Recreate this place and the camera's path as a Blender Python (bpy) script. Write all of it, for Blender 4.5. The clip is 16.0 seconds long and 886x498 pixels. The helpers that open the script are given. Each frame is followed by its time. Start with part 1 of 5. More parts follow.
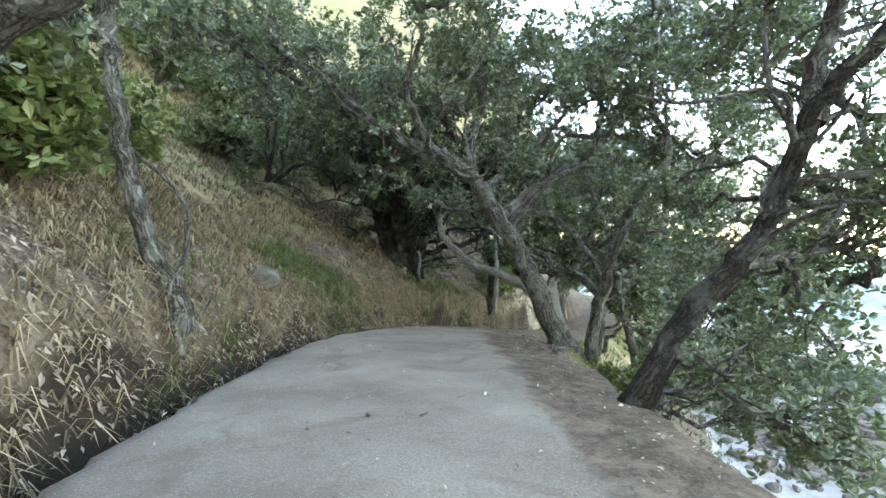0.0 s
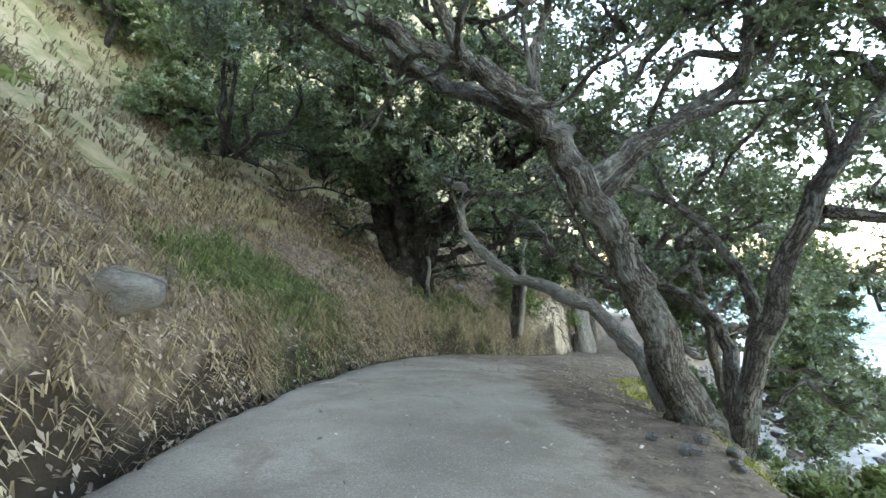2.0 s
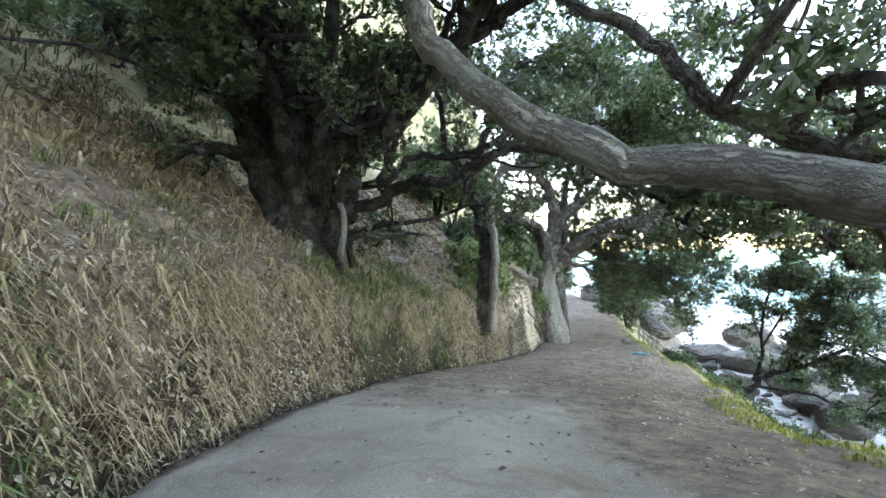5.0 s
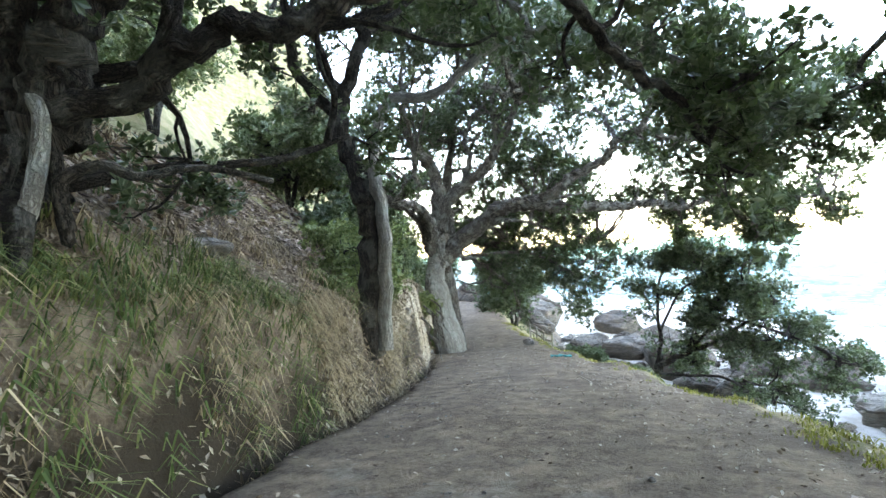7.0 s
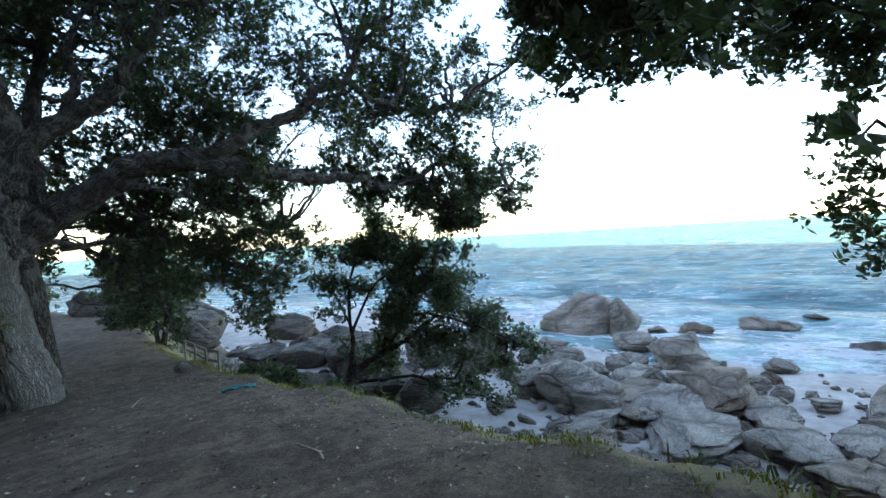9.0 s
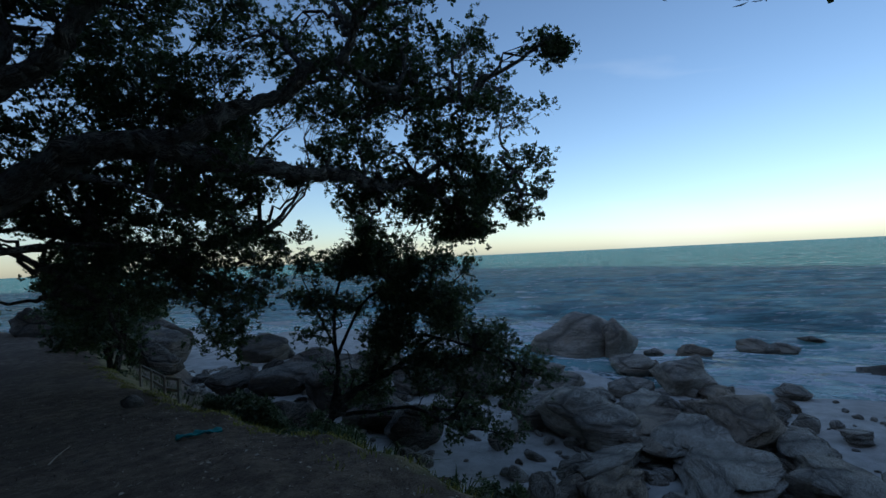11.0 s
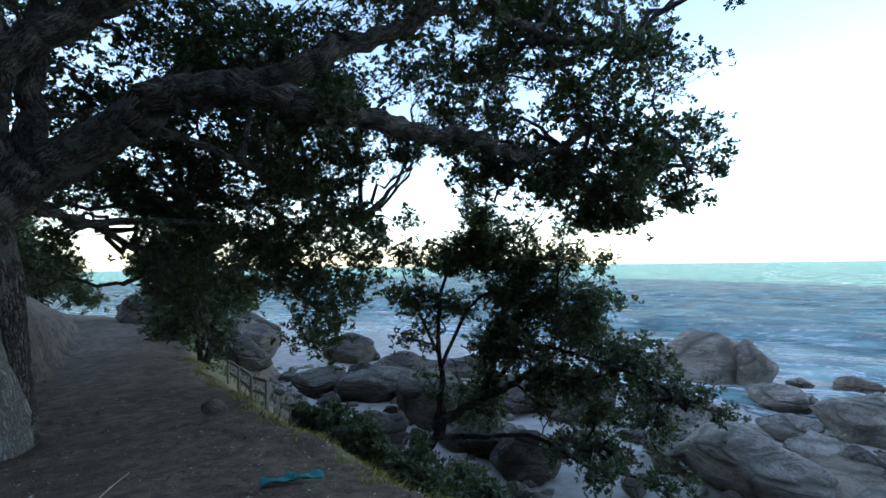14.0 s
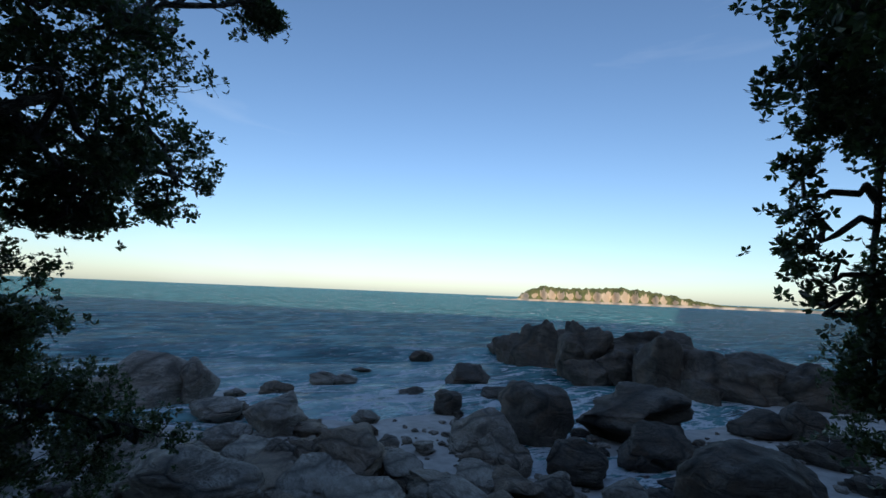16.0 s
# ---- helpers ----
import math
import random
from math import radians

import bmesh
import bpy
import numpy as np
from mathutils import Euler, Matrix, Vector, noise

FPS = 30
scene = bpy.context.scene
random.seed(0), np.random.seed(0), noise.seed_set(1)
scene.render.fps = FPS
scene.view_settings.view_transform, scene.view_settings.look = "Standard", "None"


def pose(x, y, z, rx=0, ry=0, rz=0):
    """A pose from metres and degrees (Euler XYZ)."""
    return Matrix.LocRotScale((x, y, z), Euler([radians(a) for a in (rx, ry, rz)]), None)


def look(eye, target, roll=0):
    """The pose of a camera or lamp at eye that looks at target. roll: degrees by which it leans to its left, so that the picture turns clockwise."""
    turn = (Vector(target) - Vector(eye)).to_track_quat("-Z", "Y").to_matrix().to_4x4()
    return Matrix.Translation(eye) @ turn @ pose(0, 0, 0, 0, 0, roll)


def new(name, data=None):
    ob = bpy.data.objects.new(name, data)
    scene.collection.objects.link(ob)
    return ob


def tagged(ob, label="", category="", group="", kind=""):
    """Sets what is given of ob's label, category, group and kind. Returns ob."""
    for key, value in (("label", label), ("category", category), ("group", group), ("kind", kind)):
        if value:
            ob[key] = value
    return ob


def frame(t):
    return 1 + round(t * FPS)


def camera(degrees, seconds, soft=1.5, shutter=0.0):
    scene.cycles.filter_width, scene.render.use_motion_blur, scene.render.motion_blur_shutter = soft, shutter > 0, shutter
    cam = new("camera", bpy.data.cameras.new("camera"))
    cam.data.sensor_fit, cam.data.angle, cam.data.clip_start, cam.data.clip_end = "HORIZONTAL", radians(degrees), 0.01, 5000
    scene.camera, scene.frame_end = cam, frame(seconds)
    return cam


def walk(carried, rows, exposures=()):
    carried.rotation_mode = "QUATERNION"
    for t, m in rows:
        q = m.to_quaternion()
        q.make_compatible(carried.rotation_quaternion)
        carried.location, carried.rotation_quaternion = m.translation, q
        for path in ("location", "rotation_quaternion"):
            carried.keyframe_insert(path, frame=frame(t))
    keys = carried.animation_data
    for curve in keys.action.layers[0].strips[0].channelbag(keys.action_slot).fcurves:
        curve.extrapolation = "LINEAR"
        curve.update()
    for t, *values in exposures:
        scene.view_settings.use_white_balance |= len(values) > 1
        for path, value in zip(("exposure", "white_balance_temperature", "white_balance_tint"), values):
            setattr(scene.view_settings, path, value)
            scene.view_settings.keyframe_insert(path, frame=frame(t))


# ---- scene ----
cam = camera(86.8, 16.0)
METRES, EYE, TILT, LEAN, TURN = 30.6, 1.34, 0.2, -0.68, 0.0
ROWS = [
    (0.0, 0.0, 0.0, 0.0, 0.0, 0.0, 0.0),
    (0.5, -0.0044, 0.0405, -0.001, 0.99, 0.29, -0.35),
    (1.0, -0.0104, 0.0817, -0.0042, 0.2, 1.18, -0.63),
    (1.5, -0.0115, 0.1243, -0.007, -1.09, 1.08, -0.3),
    (2.0, -0.0137, 0.17, -0.0078, 0.68, 1.37, -0.89),
    (2.5, -0.0185, 0.2121, -0.0151, 0.03, 1.42, -0.65),
    (3.0, -0.0194, 0.2563, -0.0171, -3.46, 1.06, 0.4),
    (3.5, -0.0167, 0.3034, -0.0269, -5.82, 0.37, 0.94),
    (6.0, -0.0158, 0.5286, -0.0486, -13.27, 0.08, 2.48),
    (6.5, -0.009, 0.573, -0.058, -18.7, 0.81, 3.72),
    (7.0, 0.008, 0.611, -0.0618, -24.91, 0.32, 4.8),
    (7.5, 0.0317, 0.6499, -0.0676, -33.04, 0.08, 4.19),
    (8.0, 0.0546, 0.6882, -0.0776, -37.52, -0.44, 3.23),
    (8.5, 0.0788, 0.7235, -0.0817, -50.96, -2.07, 3.24),
    (9.0, 0.1007, 0.7467, -0.0843, -64.35, -2.1, 3.55),
    (9.5, 0.1155, 0.7652, -0.0876, -67.99, -0.09, 2.89),
    (12.0, 0.1754, 0.8288, -0.096, -64.35, 1.11, 2.62),
    (12.5, 0.1868, 0.8457, -0.0982, -50.23, 1.97, 2.02),
    (13.0, 0.1978, 0.8635, -0.1026, -46.19, 2.63, 1.51),
    (13.5, 0.2083, 0.8783, -0.1046, -50.71, 2.25, 1.35),
    (14.0, 0.2177, 0.89, -0.1072, -58.0, 1.33, 0.99),
    (14.5, 0.2267, 0.8991, -0.1089, -70.94, 2.5, 1.43),
    (15.0, 0.2317, 0.9035, -0.1103, -87.76, 4.5, 1.09),
    (15.5, 0.234, 0.9056, -0.1102, -104.11, 4.52, -0.82),
    (16.0, 0.2339, 0.9059, -0.11, -118.66, 4.83, -2.88),
]
EXPOSURES = [(0.0, 3.95, 9200, 12), (1.0, 4.1, 9200, 12), (2.0, 4.1, 9000, 13), (3.5, 4.2, 8800, 14), (6.0, 4.45, 8600, 14), (7.0, 4.35, 8600, 14), (8.0, 3.75, 8300, 13), (9.0, 2.4, 7100, 11), (9.5, 1.4, 6500, 8), (11.8, -0.1, 5900, 8), (12.5, 0.55, 6100, 9), (13.0, 1.8, 6900, 11), (13.6, 2.15, 6900, 11), (14.5, 0.9, 6300, 9), (15.0, 0.2, 5900, 8), (16.0, -0.1, 5750, 8)]
walk(cam, [(t, pose(0, 0, EYE, TILT, LEAN, TURN) @ pose(METRES * x, METRES * y, METRES * z, 90 + pitch, roll, yaw)) for t, x, y, z, yaw, pitch, roll in ROWS], EXPOSURES)

# ---- world and sun ----
SUN_YAW, SUN_ELEVATION = 62.0, 27.0      # the sun stands behind the hill, to the left of the walk
world = bpy.data.worlds.new("world")
scene.world = world
world.use_nodes = True
sky_nodes = world.node_tree.nodes
sky = sky_nodes.new("ShaderNodeTexSky")
sky.sky_type = "NISHITA"
sky.sun_disc = False
sky.sun_elevation = radians(SUN_ELEVATION)
sky.sun_rotation = radians(-SUN_YAW)
sky.air_density, sky.dust_density, sky.ozone_density = 1.0, 0.6, 2.0
background = sky_nodes["Background"]
background.inputs[1].default_value = 0.15
haze_map = sky_nodes.new("ShaderNodeMapping")
haze_map.inputs["Scale"].default_value = (1.2, 1.2, 6.0)
links = world.node_tree.links
links.new(sky_nodes.new("ShaderNodeTexCoord").outputs["Generated"], haze_map.inputs["Vector"])
wisps = sky_nodes.new("ShaderNodeTexNoise")
wisps.inputs["Scale"].default_value, wisps.inputs["Detail"].default_value, wisps.inputs["Roughness"].default_value, wisps.inputs["Distortion"].default_value = 1.3, 5, 0.5, 0.5
links.new(haze_map.outputs[0], wisps.inputs["Vector"])
veil = sky_nodes.new("ShaderNodeValToRGB")
veil.color_ramp.elements[0].position, veil.color_ramp.elements[1].position = 0.62, 0.95
veil.color_ramp.elements[1].color = (0.3, 0.3, 0.3, 1)
links.new(wisps.outputs[0], veil.inputs[0])
cloud = sky_nodes.new("ShaderNodeMix")
cloud.data_type = "RGBA"
cloud.inputs[7].default_value = (8.5, 8.2, 7.8, 1)
links.new(veil.outputs[0], cloud.inputs[0])
links.new(sky.outputs[0], cloud.inputs[6])
links.new(cloud.outputs[2], background.inputs[0])
sun = new("sun", bpy.data.lights.new("sun", "SUN"))
sun.data.energy, sun.data.angle, sun.data.color = 5.0, radians(0.6), (1.0, 0.78, 0.55)
sun_way = Vector((-math.sin(radians(SUN_YAW)) * math.cos(radians(SUN_ELEVATION)), math.cos(radians(SUN_YAW)) * math.cos(radians(SUN_ELEVATION)), math.sin(radians(SUN_ELEVATION))))
sun.matrix_world = look(sun_way * 100, (0, 0, 0))


# ---- materials ----
class Nodes:
    """A short way of writing node materials."""

    def __init__(self, name):
        self.mat = bpy.data.materials.new(name)
        self.mat.use_nodes = True
        self.tree = self.mat.node_tree
        self.shader = self.tree.nodes["Principled BSDF"]
        self.coords = self.add("ShaderNodeTexCoord").outputs["Object"]

    def add(self, kind, **inputs):
        node = self.tree.nodes.new(kind)
        for key, value in inputs.items():
            self.put(node, key, value)
        return node

    def put(self, node, key, value):
        socket = node.inputs[int(key[1:])] if key[0] == "i" and key[1:].isdigit() else node.inputs[key]
        if isinstance(value, bpy.types.NodeSocket):
            self.tree.links.new(value, socket)
        else:
            socket.default_value = value

    def scaled(self, x, y, z):
        return self.add("ShaderNodeMapping", Vector=self.coords, Scale=(x, y, z)).outputs[0]

    def noise(self, scale, detail=4, rough=0.6, distortion=0.0, vector=None):
        node = self.add("ShaderNodeTexNoise", Scale=scale, Detail=detail, Roughness=rough, Distortion=distortion, Vector=vector or self.coords)
        return node.outputs[0]

    def voronoi(self, scale, feature="F1", vector=None):
        node = self.add("ShaderNodeTexVoronoi", Scale=scale, Vector=vector or self.coords)
        node.feature = feature
        return node

    def ramp(self, value, *stops):
        node = self.add("ShaderNodeValToRGB", Fac=value)
        elements = node.color_ramp.elements
        while len(elements) < len(stops):
            elements.new(0.5)
        for e, (place, colour) in zip(elements, stops):
            e.position = place
            e.color = (*colour, 1) if isinstance(colour, tuple) else (colour, colour, colour, 1)
        return node.outputs[0]

    def mix(self, fac, a, b, blend="MIX"):
        node = self.tree.nodes.new("ShaderNodeMix")
        node.data_type, node.blend_type = "RGBA", blend
        for socket, value in ((node.inputs[0], fac), (node.inputs[6], a), (node.inputs[7], b)):
            if isinstance(value, bpy.types.NodeSocket):
                self.tree.links.new(value, socket)
            else:
                socket.default_value = (*value, 1) if isinstance(value, tuple) else value
        return node.outputs[2]

    def maths(self, operation, a, b=0.0):
        node = self.add("ShaderNodeMath", i0=a, i1=b)
        node.operation = operation
        return node.outputs[0]

    def attribute(self, name):
        node = self.add("ShaderNodeAttribute")
        node.attribute_name = name
        return node

    def bump(self, height, strength, distance, normal=None):
        node = self.add("ShaderNodeBump", Height=height, Strength=strength, Distance=distance)
        if normal:
            self.put(node, "Normal", normal)
        return node.outputs[0]

    def done(self, colour, rough, normal=None, spec=0.3, **more):
        self.put(self.shader, "Base Color", (*colour, 1) if isinstance(colour, tuple) else colour)
        self.put(self.shader, "Roughness", rough)
        self.put(self.shader, "Specular IOR Level", spec)
        if normal:
            self.put(self.shader, "Normal", normal)
        for key, value in more.items():
            self.put(self.shader, key.replace("_", " "), value)
        return self.mat


def ground_material():
    n = Nodes("ground")
    zone = n.add("ShaderNodeSeparateColor", Color=n.attribute("zone").outputs["Color"])
    path, verge, beach = zone.outputs[0], zone.outputs[1], zone.outputs[2]
    ragged = n.maths("MULTIPLY", n.maths("SUBTRACT", n.noise(1.3, 5, 0.7), 0.5), 0.9)
    fine = n.noise(45, 5, 0.75)
    patch = n.noise(0.55, 4, 0.6)
    gravel = n.mix(n.ramp(patch, (0.35, 0.0), (0.65, 1.0)), (0.255, 0.22, 0.175), (0.4, 0.355, 0.29))
    gravel = n.mix(n.ramp(fine, (0.38, 0.0), (0.6, 1.0)), n.mix(0.5, gravel, (0.12, 0.1, 0.08)), gravel)
    chips = n.voronoi(26)
    gravel = n.mix(n.ramp(chips.outputs["Distance"], (0.1, 0.55), (0.2, 0.0)), gravel, (0.56, 0.53, 0.48))
    soil = n.mix(n.ramp(n.noise(3.4, 8, 0.76), (0.4, 0.0), (0.6, 1.0)), (0.095, 0.07, 0.052), (0.25, 0.19, 0.14))
    soil = n.mix(n.ramp(n.noise(0.8, 6, 0.7, 0.8), (0.45, 0.0), (0.62, 0.75)), soil, (0.075, 0.056, 0.043))
    gravel = n.mix(n.ramp(n.noise(0.9, 7, 0.72, 0.6), (0.52, 0.0), (0.66, 0.75)), gravel, (0.2, 0.155, 0.115))
    soil = n.mix(n.ramp(n.noise(30, 4, 0.7), (0.45, 0.0), (0.7, 0.4)), soil, (0.36, 0.29, 0.225))
    straw = n.mix(n.ramp(n.noise(1.0, 6, 0.7), (0.4, 0.0), (0.6, 1.0)), (0.34, 0.27, 0.165), (0.19, 0.18, 0.085))
    sand = n.mix(n.ramp(n.noise(1.2, 5, 0.6), (0.35, 0.0), (0.7, 1.0)), (0.4, 0.37, 0.33), (0.6, 0.57, 0.53))
    edge = n.ramp(n.maths("ADD", path, ragged), (0.45, 0.0), (0.62, 1.0))
    colour = n.mix(edge, soil, gravel)
    colour = n.mix(n.ramp(n.maths("ADD", verge, ragged), (0.45, 0.0), (0.6, 1.0)), colour, straw)
    colour = n.mix(n.ramp(n.maths("ADD", beach, n.maths("MULTIPLY", ragged, 0.4)), (0.4, 0.0), (0.6, 1.0)), colour, sand)
    bank = n.mix(n.ramp(n.noise(1.8, 7, 0.7, 0.4), (0.4, 0.0), (0.62, 1.0)), (0.4, 0.325, 0.24), (0.6, 0.53, 0.43))
    bank = n.mix(n.ramp(n.noise(11, 6, 0.75), (0.38, 0.6), (0.56, 0.0)), bank, (0.16, 0.115, 0.08))
    colour = n.mix(n.ramp(n.maths("ADD", n.attribute("clay").outputs["Fac"], n.maths("MULTIPLY", ragged, 0.6)), (0.4, 0.0), (0.65, 1.0)), colour, bank)
    # near-black, ragged-edged strip along the ditch
    ditch_dark = n.ramp(n.maths("ADD", n.attribute("ditch").outputs["Fac"], n.maths("MULTIPLY", ragged, 0.5)), (0.32, 0.0), (0.55, 0.95))
    colour = n.mix(ditch_dark, colour, n.mix(fine, (0.018, 0.014, 0.01), (0.05, 0.038, 0.028)))
    relief = n.maths("ADD", n.maths("MULTIPLY", n.noise(6, 6, 0.7), 0.7), n.maths("MULTIPLY", fine, 0.3))
    return n.done(colour, 0.95, n.bump(relief, 0.9, 0.09), 0.15)


def bark_material(name, dark, light, lichen=0.35):
    n = Nodes(name)
    grain = n.attribute("grain").outputs["Vector"]
    long = n.add("ShaderNodeMapping", Vector=grain, Scale=(1, 1, 0.16)).outputs[0]
    flakes = n.add("ShaderNodeMapping", Vector=n.mix(0.13, long, n.add("ShaderNodeTexNoise", Scale=7.0, Detail=5, Roughness=0.7, Vector=grain).outputs[1]), Scale=(1, 1, 1)).outputs[0]
    cracks = n.voronoi(21, "DISTANCE_TO_EDGE", flakes).outputs["Distance"]
    fibre = n.noise(34, 6, 0.72, 0.6, long)
    patch = n.noise(2.6, 5, 0.65)
    colour = n.mix(n.ramp(fibre, (0.32, 0.0), (0.66, 1.0)), tuple((a + b) * 0.42 for a, b in zip(dark, light)), light)
    colour = n.mix(n.ramp(cracks, (0.0, 1.0), (0.2, 0.0)), colour, dark)
    colour = n.mix(n.ramp(n.noise(5, 6, 0.7, 0.5, long), (0.42, 0.6), (0.6, 0.0)), colour, tuple(v * 1.3 for v in dark))
    colour = n.mix(n.maths("MULTIPLY", n.ramp(patch, (0.5, 0.0), (0.6, 1.0)), lichen), colour, (0.4, 0.42, 0.38))
    relief = n.maths("ADD", n.ramp(cracks, (0.0, 0.0), (0.25, 1.0)), n.maths("MULTIPLY", fibre, 0.7))
    return n.done(colour, 0.92, n.bump(relief, 1.0, 0.045), 0.15)


def leaf_material(name, dark, light, pale=(0.3, 0.33, 0.26)):
    n = Nodes(name)
    geometry = n.add("ShaderNodeNewGeometry")
    colour = n.ramp(geometry.outputs["Random Per Island"], (0.0, dark), (0.6, light), (0.97, pale))
    tone = n.noise(0.7, 3, 0.6)
    colour = n.mix(n.ramp(tone, (0.4, 0.0), (0.65, 0.5)), colour, light)
    mat = n.done(colour, 0.42, None, 0.45)
    glow = n.add("ShaderNodeBsdfTranslucent", Color=n.mix(0.5, colour, (0.12, 0.2, 0.03)))
    blend = n.add("ShaderNodeMixShader", i0=0.36)
    n.put(blend, "i1", n.shader.outputs[0])
    n.put(blend, "i2", glow.outputs[0])
    n.put(n.tree.nodes["Material Output"], "Surface", blend.outputs[0])
    return mat


def rock_material(name, a, b, band=0.0):
    n = Nodes(name)
    big = n.noise(0.5, 5, 0.65)
    grain = n.noise(14, 6, 0.75)
    colour = n.mix(n.ramp(big, (0.38, 0.0), (0.62, 1.0)), a, b)
    colour = n.mix(n.ramp(grain, (0.36, 0.5), (0.58, 0.0)), colour, tuple(v * 0.4 for v in a))
    colour = n.mix(n.ramp(n.noise(2.2, 6, 0.7, 0.6), (0.5, 0.0), (0.64, 0.45)), colour, (0.19, 0.125, 0.08))
    seams = n.ramp(n.noise(1.1, 6, 0.66, 1.4, n.scaled(0.5, 0.5, 2.2)), (0.455, 0.0), (0.5, 1.0), (0.545, 0.0))
    joints = n.ramp(n.voronoi(0.55, "DISTANCE_TO_EDGE", n.mix(0.3, n.coords, n.add("ShaderNodeTexNoise", Scale=1.6, Detail=5, Vector=n.coords).outputs[1])).outputs["Distance"], (0.0, 1.0), (0.035, 0.0))
    seams = n.mix(1.0, n.maths("MULTIPLY", seams, 0.5), joints, "LIGHTEN")
    colour = n.mix(n.maths("MULTIPLY", seams, 0.8), colour, tuple(v * 0.22 for v in a))
    relief = n.maths("SUBTRACT", n.maths("ADD", n.noise(2.5, 8, 0.74), n.maths("MULTIPLY", grain, 0.4)), n.maths("MULTIPLY", seams, 0.5))
    return n.done(colour, 0.75, n.bump(relief, 1.0, 0.22), 0.3)


def sea_material():
    n = Nodes("sea_water")
    shallow = n.attribute("shallow").outputs["Fac"]
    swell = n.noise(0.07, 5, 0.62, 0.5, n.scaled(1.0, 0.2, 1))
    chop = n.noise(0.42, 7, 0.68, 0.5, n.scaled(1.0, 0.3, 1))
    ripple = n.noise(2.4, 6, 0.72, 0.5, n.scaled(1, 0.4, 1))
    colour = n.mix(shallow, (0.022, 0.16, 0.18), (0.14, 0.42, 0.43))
    # light and dark wave faces are put into the colour, following swell and chop
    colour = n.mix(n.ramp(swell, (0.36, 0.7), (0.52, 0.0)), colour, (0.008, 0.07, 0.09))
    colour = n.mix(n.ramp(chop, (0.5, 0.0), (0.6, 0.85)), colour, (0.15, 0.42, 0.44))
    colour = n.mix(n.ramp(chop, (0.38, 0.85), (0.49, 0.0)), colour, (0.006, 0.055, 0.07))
    streaks = n.noise(0.26, 10, 0.76, 1.4, n.scaled(1.0, 0.28, 1))
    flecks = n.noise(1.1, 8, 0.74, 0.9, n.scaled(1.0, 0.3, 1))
    # pale flecks painted in for sky reflected on the wavelets, strongest near the shore
    painted_sheen = n.maths("MULTIPLY", n.ramp(flecks, (0.5, 0.0), (0.58, 0.75)), n.maths("ADD", n.maths("MULTIPLY", shallow, 0.8), 0.12))
    colour = n.mix(painted_sheen, colour, (0.5, 0.6, 0.63))
    lace = n.voronoi(0.9, "DISTANCE_TO_EDGE", n.mix(0.45, n.coords, n.add("ShaderNodeTexNoise", Scale=0.8, Detail=6, Vector=n.coords).outputs[1])).outputs["Distance"]
    foam = n.maths("ADD", n.maths("MULTIPLY", shallow, 0.17), n.maths("MULTIPLY", n.maths("SUBTRACT", streaks, 0.5), 1.3))
    foam = n.maths("ADD", foam, n.maths("MULTIPLY", n.maths("SUBTRACT", flecks, 0.5), 1.3))
    foam = n.maths("ADD", foam, n.maths("MULTIPLY", n.ramp(lace, (0.0, 1.0), (0.12, 0.0)), n.maths("MULTIPLY", shallow, 0.16)))
    white = n.ramp(foam, (0.15, 0.0), (0.24, 0.95))
    colour = n.mix(white, colour, (0.78, 0.81, 0.83))
    rough = n.mix(white, (0.2, 0.2, 0.2), (0.85, 0.85, 0.85))
    relief = n.maths("ADD", n.maths("ADD", n.maths("MULTIPLY", swell, 2.0), n.maths("MULTIPLY", chop, 1.6)), n.maths("MULTIPLY", ripple, 0.4))
    normal = n.bump(relief, 1.0, 0.9)
    mat = n.done(colour, rough, normal, 0.0)
    gloss = n.add("ShaderNodeBsdfGlossy", Roughness=0.14, Normal=normal)
    blend = n.add("ShaderNodeMixShader", i0=n.maths("MULTIPLY", n.maths("SUBTRACT", 1.0, white), n.maths("ADD", n.maths("MULTIPLY", shallow, 0.2), 0.16)))
    n.put(blend, "i1", n.shader.outputs[0])
    n.put(blend, "i2", gloss.outputs[0])
    n.put(n.tree.nodes["Material Output"], "Surface", blend.outputs[0])
    return mat


def plain_material(name, dark, light, scale=8, rough=0.85, spec=0.2):
    n = Nodes(name)
    return n.done(n.mix(n.ramp(n.noise(scale, 5, 0.7), (0.35, 0.0), (0.65, 1.0)), dark, light), rough, n.bump(n.noise(scale * 4, 4, 0.7), 0.4, 0.01), spec)


def blade_material(name, *stops):
    n = Nodes(name)
    geometry = n.add("ShaderNodeNewGeometry")
    return n.done(n.ramp(geometry.outputs["Random Per Island"], *stops), 0.75, None, 0.2)


GROUND = ground_material()
BARK = bark_material("grey_bark", (0.04, 0.033, 0.028), (0.34, 0.31, 0.27))
BARK_DARK = bark_material("dark_bark", (0.018, 0.015, 0.013), (0.105, 0.088, 0.074), 0.16)
BARK_PALE = bark_material("pale_bark", (0.17, 0.155, 0.135), (0.55, 0.52, 0.47), 0.4)
LEAF = leaf_material("coastal_leaf", (0.075, 0.1, 0.062), (0.15, 0.19, 0.118), (0.42, 0.44, 0.37))
LEAF_DARK = leaf_material("dark_leaf", (0.028, 0.045, 0.024), (0.07, 0.1, 0.052), (0.22, 0.25, 0.18))
LEAF_HILL = leaf_material("hillside_leaf", (0.075, 0.1, 0.05), (0.15, 0.19, 0.09), (0.36, 0.38, 0.26))
LEAF_LIME = leaf_material("shrub_leaf", (0.1, 0.14, 0.05), (0.2, 0.26, 0.1), (0.34, 0.36, 0.18))
